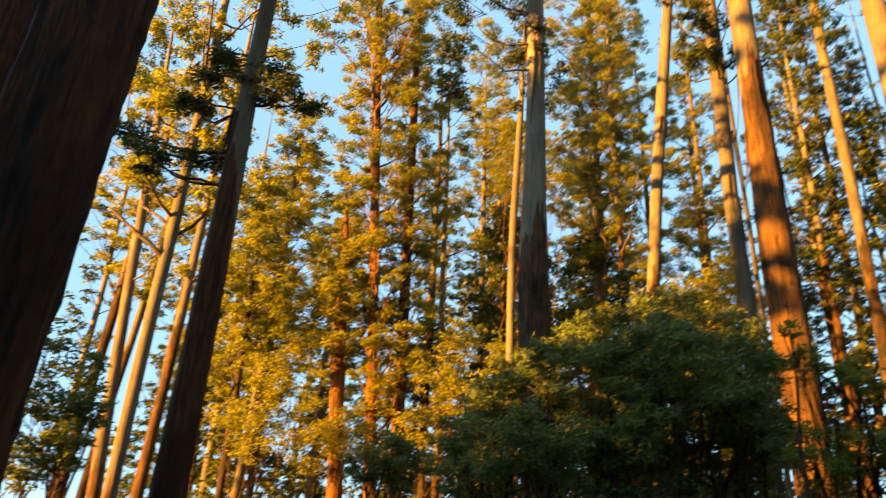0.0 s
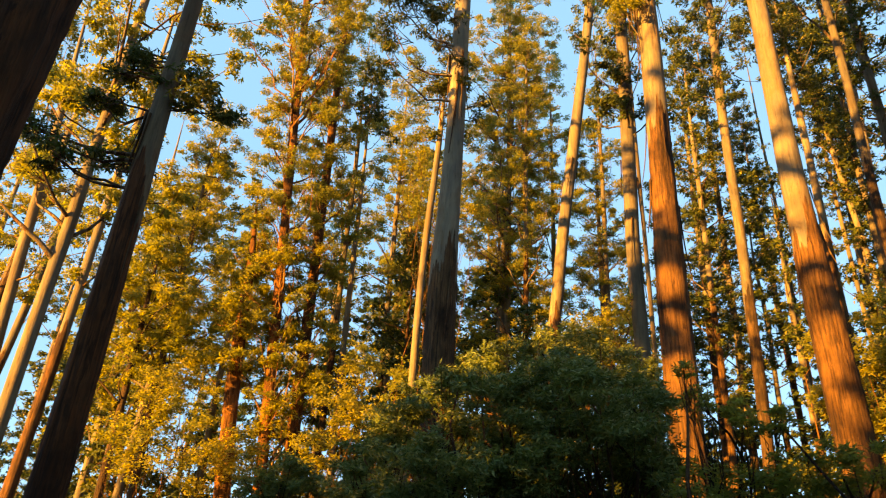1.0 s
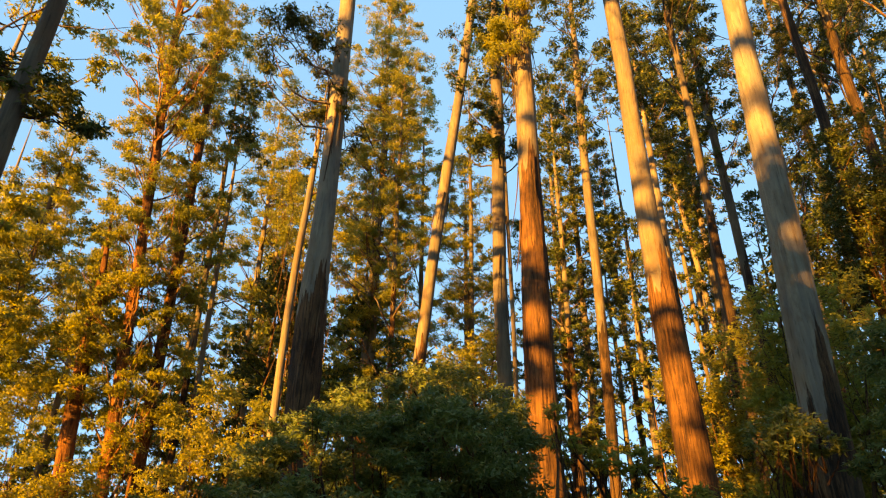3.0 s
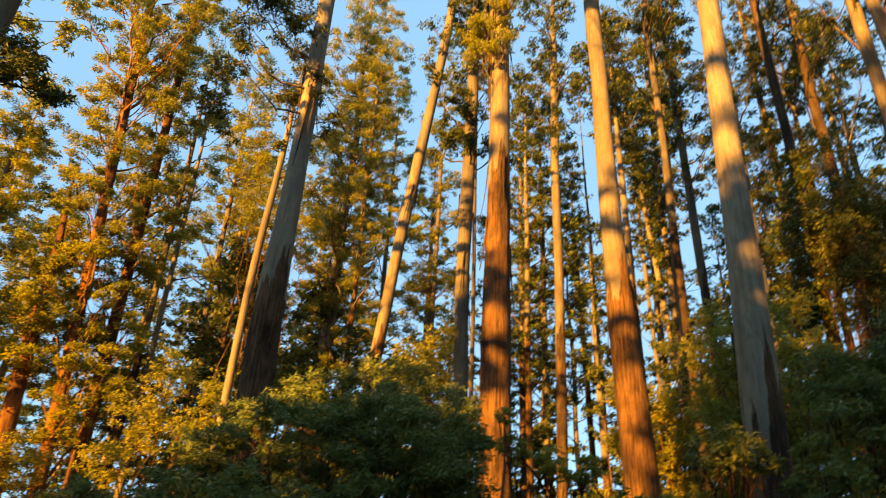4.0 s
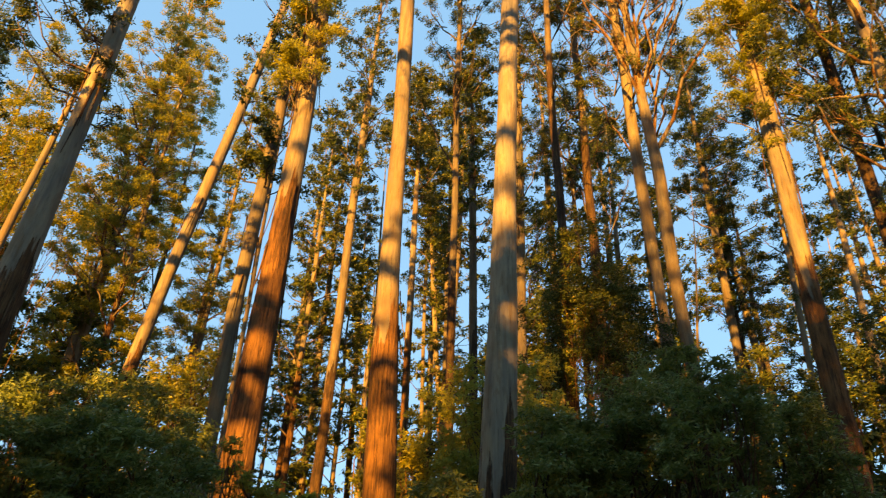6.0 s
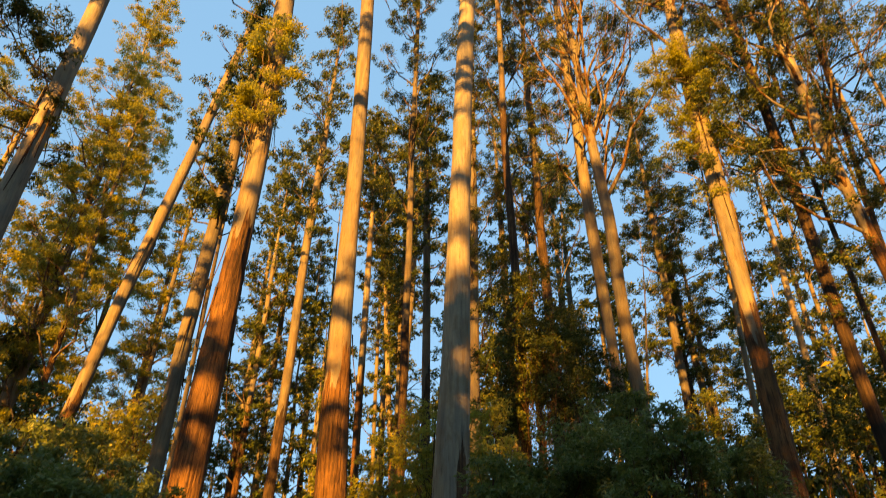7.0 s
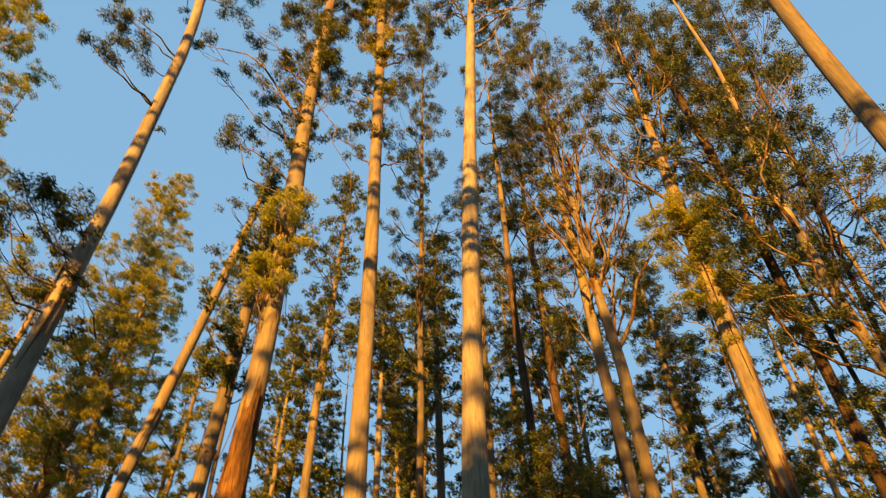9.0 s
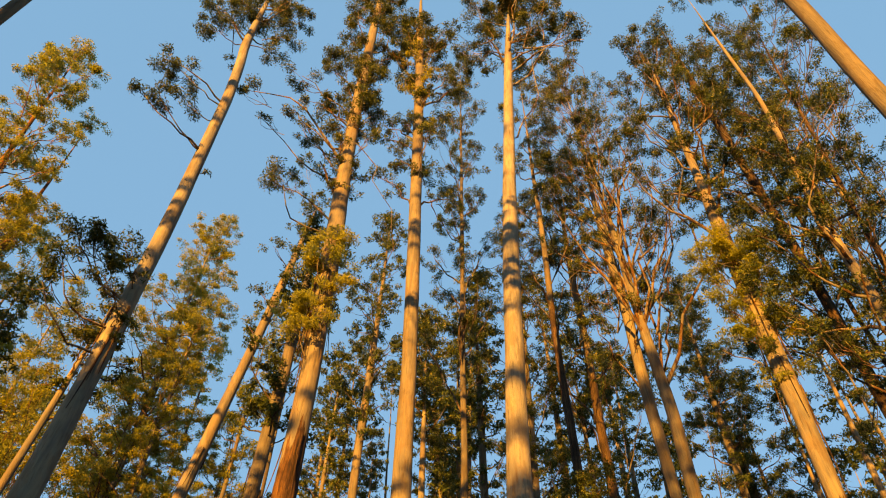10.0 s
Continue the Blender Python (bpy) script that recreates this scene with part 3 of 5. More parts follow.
tree(16.04, 16.59, (0.0308, -0.0368), 64, 11.61, 0.473, 53.75, 0.379, rough_to=8.5, bark=LIFTED_PALE, seed=23, rise=1.7,
     bole=[(9, 0.06, 0.62), (11, 0.05, 0.58), (14, 0, 0.52), (16, -0.06, 0.49), (20, -0.17, 0.445), (27, -0.24, 0.42), (35, -0.29, 0.4), (43, -0.29, 0.335), (55, -0.2, 0.31)],
     crown=[(54.5, 63, 4, 13, 1.1)],
     clumps=[(-1.45, 1.36, 59.95, 1.83), (1.34, -2.1, 56.63, 1.74), (2.58, -4.17, 53.66, 1.4), (-0.52, 0.35, 61.25, 1.86), (2.08, -3.33, 58.24, 1.59), (0.44, -0.83, 55.99, 1.08), (0.77, -1.32, 61.29, 2.04)],
     forks=[(40.85, 1.23, -1.89, 10.45, 0.07), (51.85, 2.9, -4.74, -0.23, 0.08)],
     strips=[(10.1, 2.9), (8.1, 3), (11.2, 1.7), (11.1, 2.7), (11.4, 2.4), (11.5, 3.3), (8.1, 1.7), (11.4, 3.9)],
     leaf=(0.19, 0.058), cover=1.7, sides=32, step=0.3, wander=0.05,
     label="pale fluted gum with dappled sun on the bole")
tree(29.04, 27.56, (0.0093, -0.0099), 58, 17.48, 0.309, 41.54, 0.346, rough_to=14, seed=24, rise=2.2,
     crown=[(26.4, 58, 2.6, 33, 0.80)],
     sleeve=[(20.25, 51.65, 1.3, 22, 0.8)],
     leaf=(0.18, 0.066), cover=1.28, mats=(LEAF, LEAF), sides=18, step=0.5, wander=0.12)
tree(28.27, 10.51, (0.0065, -0.0186), 60, 14.14, 0.601, 41.16, 0.395, rough_to=18, seed=25, rise=1.8,
     bole=[(13, 0.05, 0.46), (18, 0.05, 0.37), (22, 0.05, 0.4), (26, 0.02, 0.46), (33, -0.05, 0.42), (38, -0.05, 0.39), (41, -0.08, 0.28), (50, -0.1, 0.18)],
     crown=[(42, 62, 4.6, 26, 1.1)],
     sleeve=[(23.9, 35.9, 1.6, 30, 0.65)],
     tufts=[(-1.24, -0.44, 32.99, 1.53), (-1.66, 0.67, 33.22, 1.24), (-0.94, -1.31, 31.94, 1.19), (-1.71, 0.8, 31.43, 1.02), (-1.3, -0.27, 31.24, 1.3), (0.1, -1.27, 30.51, 0.87), (-0.76, 1.12, 29.33, 1.05), (-1.14, 1.98, 27.38, 0.73), (-0.23, -0.29, 28.59, 0.96), (-1.37, -0.65, 32.21, 1.92), (-1.8, 0.49, 32.23, 1.51), (-0.93, -1.34, 30.57, 1.33), (-1.62, 1.09, 29.57, 0.98), (-1.18, 1.08, 27.46, 1.11), (-0.81, -0.44, 29.71, 1.15), (0, -0.97, 28.21, 0.95), (-1.48, -0.65, 33.08, 1.7), (-0.83, 0.48, 28, 1.01), (-0.3, -2.02, 30.87, 0.98)],
     strips=[(27.7, 2.6), (26.6, 5.1), (31.9, 2.2), (29.5, 2.2), (30.5, 3.3), (31.9, 5.9), (28.5, 6), (26.8, 2.3), (29.4, 2.1), (25.8, 3.6), (29.5, 2.6), (24.4, 5.5), (26.8, 5.8), (32.1, 3.5), (28.1, 4.1), (29.8, 4.4)],
     leaf=(0.19, 0.058), cover=1.35, mats=(LEAF, TUFT), sides=32, step=0.3, wander=0.05,
     label="gum with a golden tuft of shoots and hanging bark")
tree(31.74, 17.28, (-0.0209, 0.0336), 77, 20.11, 0.408, 49.05, 0.314, rough_to=15, seed=26, rise=2.8,
     bole=[(20, 0.08, 0.34), (24, 0.18, 0.37), (29, 0.5, 0.37), (34, 0.4, 0.34), (40, 0.5, 0.29), (45, 0.62, 0.25), (49, 0.6, 0.15), (60, 0.5, 0.09)],
     crown=[(45, 77, 6.2, 60, 1.05)],
     leaf=(0.18, 0.066), cover=1.34, mats=(LEAF, LEAF), sides=18, step=0.5, wander=0.05,
     label="tall gum with a wide open fan of limbs")
tree(32.72, 19.51, (-0.0069, 0.0111), 60, 21.96, 0.282, 34.2, 0.313, rough_to=15, seed=27, rise=2.2,
     bole=[(21, 0, 0.28), (25, 0.1, 0.35), (30, 0.05, 0.38)],
     crown=[(37.25, 60, 3.5, 14, 0.96)],
     leaf=(0.18, 0.066), cover=1.34, mats=(LEAF, LEAF), sides=10, step=1.1, wander=0.12,
     label="tall brown-barked gum with dark olive crown among others")
tree(49.51, 15.84, (0.0084, -0.0278), 50, 19.08, 0.246, 40.61, 0.259, rough_to=3, seed=28,
     crown=[(39.45, 50, 2, 5, 0.8)],
     sleeve=[(39.45, 50, 1.1, 4, 0.75)],
     leaf=(0.25, 0.09), cover=1.2, mats=(LEAF, LEAF), sides=10, step=1.1, wander=0.12)
tree(14.93, -0.26, (-0.0001, -0.0080), 46, 20.63, 0.360, 27.09, 0.409, rough_to=8, seed=29,
     bole=[(10, 0, 0.29), (21, 0, 0.275), (26, 0.1, 0.27)],
     crown=[(36, 45, 3, 9, 1)],
     leaf=(0.36, 0.14), cover=1.7, bark=BROWN, sides=24, step=0.4, wander=0.05,
     label="smooth gum with tan patches and ringed bark")
tree(31.23, 7.01, (-0.0045, 0.0176), 67, 15.83, 0.372, 32.02, 0.373, rough_to=70, seed=30, rise=1.4,
     bole=[(16, -0.3, 0.28), (22, -0.12, 0.285), (25, -0.05, 0.295), (33, 0.12, 0.27)],
     crown=[(27.7, 53.6, 4.9, 25, 1.12)],
     sleeve=[(15.85, 31.1, 1.3, 16, 0.8)],
     leaf=(0.18, 0.066), cover=1.14, bark=BROWN, mats=(LEAF, LEAF), sides=18, step=0.5, wander=0.12,
     label="tall brown-barked gum with dark olive crown among others")
tree(27.67, 4.39, (-0.0026, 0.0142), 62, 17.61, 0.279, 29.15, 0.243, rough_to=20, seed=31, rise=1.4,
     bole=[(18, 0.2, 0.24), (21, 0.06, 0.24), (25, -0.03, 0.24), (32, 0.0, 0.22), (37, 0.45, 0.17), (43, 0.9, 0.13), (60, 1.0, 0.08)],
     crown=[(21.9, 43.85, 4.9, 25, 1.04)],
     sleeve=[(18.4, 30.4, 1.3, 16, 0.8)],
     leaf=(0.17, 0.055), cover=1.04, mats=(LEAF, LEAF), sides=18, step=0.5, wander=0.12,
     label="slim gum lit tan by low sun under a dark crown")
tree(50.74, 21.13, (0.0180, -0.0455), 44, 20.76, 0.222, 26.76, 0.221, rough_to=4, seed=32,
     crown=[(32, 43, 2.5, 8, 1)],
     sleeve=[(32, 43, 1.1, 6, 0.75)],
     leaf=(0.25, 0.09), cover=1.2, mats=(LEAF, LEAF), sides=10, step=1.1, wander=0.12)
tree(55.78, 26.92, (-0.0011, 0.0023), 64, 28.71, 0.348, 53.91, 0.362, rough_to=70, seed=33,
     crown=[(45.6, 64, 3.5, 23, 1.3)],
     sleeve=[(45.6, 64, 1.1, 15, 0.75)],
     leaf=(0.25, 0.09), cover=1.2, bark=BROWN, mats=(LEAF, LEAF), sides=10, step=1.1, wander=0.12,
     label="tall brown-barked gum with dark olive crown among others")
tree(32.57, 61.86, (-0.0020, 0.0010), 61.4, 21.92, 0.332, 49.68, 0.296, rough_to=30, seed=34,
     crown=[(26.85, 61.4, 2.8, 23, 1.2)],
     sleeve=[(26.85, 61.4, 1.2, 19, 0.9)],
     leaf=(0.34, 0.13), cover=1.2, mats=(LEAF, LEAF), sides=10, step=1.1, wander=0.12)
tree(29.27, 49.97, (0.0130, -0.0078), 80.9, 18.24, 0.438, 43.78, 0.407, rough_to=26, seed=35,
     crown=[(45.65, 79.9, 3.4, 36, 1.2)],
     sleeve=[(45.65, 79.9, 1.2, 30, 0.9)],
     leaf=(0.34, 0.13), cover=1.2, bark=BROWN, mats=(LEAF, LEAF), sides=10, step=1.1, wander=0.12,
     label="tall brown-barked gum with dark olive crown among others")
tree(42.93, 65.08, (-0.0232, 0.0146), 58, 21.64, 0.330, 46.9, 0.361, rough_to=30, seed=36,
     crown=[(36.35, 58, 2.6, 21, 1.2)],
     sleeve=[(36.35, 58, 1.2, 18, 0.9)],
     leaf=(0.34, 0.13), cover=1.2, mats=(LEAF, LEAF), sides=10, step=1.1, wander=0.12)
tree(45.15, 66, (-0.0141, 0.0093), 74, 21.08, 0.217, 59.69, 0.213, rough_to=20, seed=37,
     crown=[(69.55, 74, 2, 10, 0.9)],
     sleeve=[(69.55, 74, 1.2, 9, 0.9)],
     leaf=(0.34, 0.13), cover=1.2, bark=BROWN, mats=(LEAF, LEAF), sides=10, step=1.1, wander=0.12,
     label="tall brown-barked gum with dark olive crown among others")
tree(35.04, 46.19, (-0.0049, 0.0037), 62, 21.35, 0.330, 49.02, 0.344, rough_to=30, seed=38,
     crown=[(46.2, 62, 3, 27, 1.25)],
     sleeve=[(46.2, 62, 1.2, 22, 0.9)],
     leaf=(0.34, 0.13), cover=1.2, mats=(LEAF, LEAF), sides=10, step=1.1, wander=0.12)
tree(46.85, 58.56, (-0.0112, 0.0086), 70, 30.31, 0.218, 70.89, 0.217, rough_to=26, seed=39,
     crown=[(50.6, 70, 2.6, 23, 1.1)],
     sleeve=[(50.6, 70, 1.2, 19, 0.9)],
     leaf=(0.34, 0.13), cover=1.2, bark=BROWN, mats=(LEAF, LEAF), sides=10, step=1.1, wander=0.12,
     label="tall brown-barked gum with dark olive crown among others")
tree(33.95, 36.45, (-0.0086, 0.0080), 60, 15.37, 0.334, 38.54, 0.316, rough_to=26, seed=40,
     crown=[(34.3, 60, 3, 27, 1.15)],
     sleeve=[(34.3, 60, 1.2, 22, 0.9)],
     leaf=(0.34, 0.13), cover=1.2, bark=BROWN, mats=(LEAF, LEAF), sides=10, step=1.1, wander=0.12,
     label="tall brown-barked gum with dark olive crown among others")
tree(47.81, 39.56, (-0.0102, 0.0118), 72, 42, 0.336, 62.83, 0.310, rough_to=26, seed=41,
     crown=[(33.25, 72, 3.6, 29, 1.25)],
     sleeve=[(33.25, 72, 1.2, 25, 0.9)],
     leaf=(0.34, 0.13), cover=1.2, bark=BROWN, mats=(LEAF, LEAF), sides=10, step=1.1, wander=0.12,
     label="tall brown-barked gum with dark olive crown among others")
tree(60.63, 42.57, (0.0089, -0.0130), 70, 44.44, 0.329, 70.02, 0.294, rough_to=30, seed=42,
     crown=[(38.8, 70, 3, 23, 1.2)],
     sleeve=[(38.8, 70, 1.2, 19, 0.9)],
     leaf=(0.34, 0.13), cover=1.2, mats=(LEAF, LEAF), sides=10, step=1.1, wander=0.12)
tree(50.25, 25, (0.0047, -0.0095), 60, 24.93, 0.337, 47.56, 0.307, rough_to=26, seed=43,
     crown=[(28.7, 60, 3.4, 25, 1.25)],
     sleeve=[(28.7, 60, 1.2, 21, 0.9)],
     leaf=(0.25, 0.09), cover=1.2, bark=BROWN, mats=(LEAF, LEAF), sides=10, step=1.1, wander=0.12,
     label="tall brown-barked gum with dark olive crown among others")
tree(55.28, 23.76, (-0.0242, 0.0508), 52, 26.35, 0.320, 35.28, 0.309, rough_to=26, seed=44,
     crown=[(30.35, 43.85, 3.2, 15, 1.3)],
     sleeve=[(30.35, 43.85, 1.2, 12, 0.9)],
     leaf=(0.25, 0.09), cover=1.2, bark=BROWN, mats=(LEAF, LEAF), sides=10, step=1.1, wander=0.12,
     label="tall brown-barked gum with dark olive crown among others")
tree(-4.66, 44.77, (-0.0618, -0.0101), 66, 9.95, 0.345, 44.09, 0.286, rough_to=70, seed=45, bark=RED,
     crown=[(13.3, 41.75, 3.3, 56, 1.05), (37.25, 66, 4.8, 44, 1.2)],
     leaf=(0.2, 0.078), cover=1.55, rise=1.5, mats=(LIT_GOLD, LIT_GOLD), sides=18, step=0.5, wander=0.12,
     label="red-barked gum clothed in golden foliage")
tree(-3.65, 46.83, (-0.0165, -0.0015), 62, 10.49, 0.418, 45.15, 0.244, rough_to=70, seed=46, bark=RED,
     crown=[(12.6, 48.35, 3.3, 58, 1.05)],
     leaf=(0.2, 0.078), cover=1.55, rise=1.5, mats=(LIT_GOLD, LIT_GOLD), sides=18, step=0.5, wander=0.12,
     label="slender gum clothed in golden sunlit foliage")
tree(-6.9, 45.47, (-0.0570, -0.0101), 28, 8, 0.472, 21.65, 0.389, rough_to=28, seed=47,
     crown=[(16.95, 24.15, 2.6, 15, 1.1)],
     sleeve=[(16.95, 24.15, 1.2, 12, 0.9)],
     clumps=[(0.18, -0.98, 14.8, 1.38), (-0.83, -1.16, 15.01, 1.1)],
     leaf=(0.27, 0.1), cover=1.3, bark=RED, mats=(LIT_GOLD, LIT_GOLD), sides=18, step=0.5, wander=0.12,
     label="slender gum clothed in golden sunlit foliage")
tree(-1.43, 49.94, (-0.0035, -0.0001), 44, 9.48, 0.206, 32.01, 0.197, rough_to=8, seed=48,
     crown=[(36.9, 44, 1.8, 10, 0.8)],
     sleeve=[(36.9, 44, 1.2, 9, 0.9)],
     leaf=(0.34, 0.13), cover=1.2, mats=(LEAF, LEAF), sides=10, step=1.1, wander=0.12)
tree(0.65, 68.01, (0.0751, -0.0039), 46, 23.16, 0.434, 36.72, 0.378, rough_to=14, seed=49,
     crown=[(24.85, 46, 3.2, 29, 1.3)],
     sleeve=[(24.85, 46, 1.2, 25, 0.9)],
     leaf=(0.21, 0.085), cover=1.25, mats=(LIT_GOLD, LIT_GOLD), sides=10, step=1.1, wander=0.12,
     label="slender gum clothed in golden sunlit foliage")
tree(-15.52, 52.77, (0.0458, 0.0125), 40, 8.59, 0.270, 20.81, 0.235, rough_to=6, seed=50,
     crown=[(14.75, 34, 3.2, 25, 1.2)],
     leaf=(0.21, 0.085), cover=1.25, mats=(LIT_GOLD, LIT_GOLD), sides=10, step=1.1, wander=0.12,
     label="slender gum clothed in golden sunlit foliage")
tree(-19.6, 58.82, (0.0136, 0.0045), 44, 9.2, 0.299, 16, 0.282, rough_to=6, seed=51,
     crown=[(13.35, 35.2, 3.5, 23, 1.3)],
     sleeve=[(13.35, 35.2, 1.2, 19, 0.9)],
     leaf=(0.21, 0.085), cover=1.25, mats=(LIT_GOLD, LIT_GOLD), sides=10, step=1.1, wander=0.12,
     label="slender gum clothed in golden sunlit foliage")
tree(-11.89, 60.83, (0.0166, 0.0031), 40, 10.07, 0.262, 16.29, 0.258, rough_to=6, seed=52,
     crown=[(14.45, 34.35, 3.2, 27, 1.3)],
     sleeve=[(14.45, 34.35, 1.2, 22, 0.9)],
     leaf=(0.21, 0.085), cover=1.25, mats=(LIT_GOLD, LIT_GOLD), sides=10, step=1.1, wander=0.12,
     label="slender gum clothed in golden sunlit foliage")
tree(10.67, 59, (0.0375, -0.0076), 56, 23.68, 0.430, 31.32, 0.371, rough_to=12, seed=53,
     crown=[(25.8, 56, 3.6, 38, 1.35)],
     leaf=(0.21, 0.085), cover=1.25, mats=(LIT_GOLD, LIT_GOLD), sides=10, step=1.1, wander=0.12,
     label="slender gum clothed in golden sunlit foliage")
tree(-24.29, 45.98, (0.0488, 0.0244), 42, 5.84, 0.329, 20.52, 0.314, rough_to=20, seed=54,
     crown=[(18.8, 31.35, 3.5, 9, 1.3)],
     leaf=(0.21, 0.085), cover=1.25, mats=(LIT_GOLD, LIT_GOLD), sides=10, step=1.1, wander=0.12,
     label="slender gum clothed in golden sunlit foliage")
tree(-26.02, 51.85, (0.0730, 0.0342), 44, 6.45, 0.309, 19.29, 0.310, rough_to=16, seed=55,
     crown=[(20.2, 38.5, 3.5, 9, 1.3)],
     leaf=(0.21, 0.085), cover=1.25, mats=(LIT_GOLD, LIT_GOLD), sides=10, step=1.1, wander=0.12,
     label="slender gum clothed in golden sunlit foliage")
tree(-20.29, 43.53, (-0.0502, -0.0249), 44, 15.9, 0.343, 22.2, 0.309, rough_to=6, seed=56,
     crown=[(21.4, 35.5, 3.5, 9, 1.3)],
     leaf=(0.21, 0.085), cover=1.25, mats=(LIT_GOLD, LIT_GOLD), sides=10, step=1.1, wander=0.12,
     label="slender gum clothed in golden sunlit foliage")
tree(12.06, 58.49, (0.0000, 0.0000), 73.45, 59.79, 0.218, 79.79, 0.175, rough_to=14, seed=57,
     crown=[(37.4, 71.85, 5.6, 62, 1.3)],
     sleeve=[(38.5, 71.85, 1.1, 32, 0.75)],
     leaf=(0.21, 0.085), cover=1.25, mats=(LIT_GOLD, LIT_GOLD), sides=10, step=1.1, wander=0.12,
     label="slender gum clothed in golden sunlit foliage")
tree(53.44, 66.08, (-0.0022, 0.0018), 60, 38.61, 0.339, 57.15, 0.344, rough_to=26, seed=58,
     crown=[(44.9, 60, 3, 17, 1.3)],
     sleeve=[(44.9, 60, 1.2, 14, 0.9)],
     leaf=(0.34, 0.13), cover=1.2, bark=BROWN, mats=(LEAF, LEAF), sides=10, step=1.1, wander=0.12,
     label="tall brown-barked gum with dark olive crown among others")
tree(47.73, 53.96, (-0.0615, 0.0451), 66, 38.61, 0.268, 83.67, 0.296, rough_to=30, seed=59,
     crown=[(42.75, 66, 3, 25, 1.2)],
     sleeve=[(42.75, 66, 1.2, 21, 0.9)],
     leaf=(0.34, 0.13), cover=1.2, mats=(LEAF, LEAF), sides=10, step=1.1, wander=0.12)
tree(42.02, 50.61, (0.0251, -0.0223), 68, 52.18, 0.348, 69.92, 0.378, rough_to=26, seed=60,
     crown=[(50.7, 68, 3.2, 25, 1.25)],
     sleeve=[(50.7, 68, 1.2, 21, 0.9)],
     leaf=(0.34, 0.13), cover=1.2, bark=BROWN, mats=(LEAF, LEAF), sides=10, step=1.1, wander=0.12,
     label="tall brown-barked gum with dark olive crown among others")
tree(65.04, 46.2, (0.0022, -0.0032), 74, 74.76, 0.388, 101.01, 0.386, rough_to=30, seed=61,
     crown=[(64.6, 74, 3.2, 25, 1.3)],
     sleeve=[(64.6, 74, 1.2, 21, 0.9)],
     leaf=(0.34, 0.13), cover=1.2, mats=(LEAF, LEAF), sides=10, step=1.1, wander=0.12)
tree(27.26, 31.62, (0.0000, 0.0000), 96, 36.96, 0.231, 56.96, 0.185, rough_to=26, seed=62, rise=2.2,
     crown=[(41.45, 95, 3.4, 46, 0.96)],
     sleeve=[(41.45, 95, 1.1, 21, 0.75)],
     leaf=(0.18, 0.066), cover=1.28, bark=BROWN, mats=(LEAF, LEAF), sides=10, step=1.1, wander=0.12,
     label="tall brown-barked gum with dark olive crown among others")
tree(29.48, 6.21, (0.0059, -0.0780), 62, 34.53, 0.109, 54.14, 0.107, rough_to=70, seed=64, rise=1.4,
     crown=[(30.45, 62, 4.5, 30, 1.04)],
     leaf=(0.17, 0.055), cover=1.04, bark=BROWN, mats=(LEAF, LEAF), sides=10, step=1.1, wander=0.12,
     label="tall brown-barked gum with dark olive crown among others")
tree(35.26, 25.95, (0.0000, 0.0000), 75.45, 50.32, 0.278, 70.32, 0.222, rough_to=40, seed=65, rise=2.2,
     crown=[(37.65, 73.25, 4, 33, 1.04)],
     leaf=(0.18, 0.066), cover=1.34, bark=BROWN, mats=(LEAF, LEAF), sides=10, step=1.1, wander=0.12,
     label="tall brown-barked gum with dark olive crown among others")
tree(35.11, 7.35, (0.0000, 0.0000), 67, 50.07, 0.099, 70.07, 0.079, rough_to=70, seed=66, rise=1.4,
     crown=[(44.05, 67, 4.5, 30, 1.20)],
     leaf=(0.18, 0.066), cover=1.14, bark=BROWN, mats=(LEAF, LEAF), sides=10, step=1.1, wander=0.12,
     label="tall brown-barked gum with dark olive crown among others")
tree(27.78, 22.54, (0.0000, 0.0000), 74.6, 47.27, 0.212, 67.27, 0.170, rough_to=40, seed=68, rise=2.2,
     crown=[(38.4, 72.3, 3.6, 22, 1.00)],
     leaf=(0.18, 0.066), cover=1.34, bark=BROWN, mats=(LEAF, LEAF), sides=10, step=1.1, wander=0.12,
     label="tall brown-barked gum with dark olive crown among others")
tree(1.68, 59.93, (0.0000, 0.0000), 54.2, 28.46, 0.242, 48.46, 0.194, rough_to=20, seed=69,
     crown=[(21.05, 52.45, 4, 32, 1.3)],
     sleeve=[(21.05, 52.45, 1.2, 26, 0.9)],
     leaf=(0.21, 0.085), cover=1.25, bark=BROWN, mats=(LIT_GOLD, LIT_GOLD), sides=10, step=1.1, wander=0.12,
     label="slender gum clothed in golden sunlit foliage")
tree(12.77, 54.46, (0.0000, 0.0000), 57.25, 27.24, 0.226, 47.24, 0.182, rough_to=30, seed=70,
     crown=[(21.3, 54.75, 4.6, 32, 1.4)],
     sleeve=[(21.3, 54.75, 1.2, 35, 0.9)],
     leaf=(0.21, 0.085), cover=1.25, mats=(LIT_GOLD, LIT_GOLD), sides=10, step=1.1, wander=0.12,
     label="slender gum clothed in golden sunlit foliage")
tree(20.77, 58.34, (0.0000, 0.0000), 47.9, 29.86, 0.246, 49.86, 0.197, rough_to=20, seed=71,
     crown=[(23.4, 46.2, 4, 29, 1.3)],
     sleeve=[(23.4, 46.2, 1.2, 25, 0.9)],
     leaf=(0.21, 0.085), cover=1.25, bark=BROWN, mats=(LIT_GOLD, LIT_GOLD), sides=10, step=1.1, wander=0.12,
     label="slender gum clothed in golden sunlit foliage")
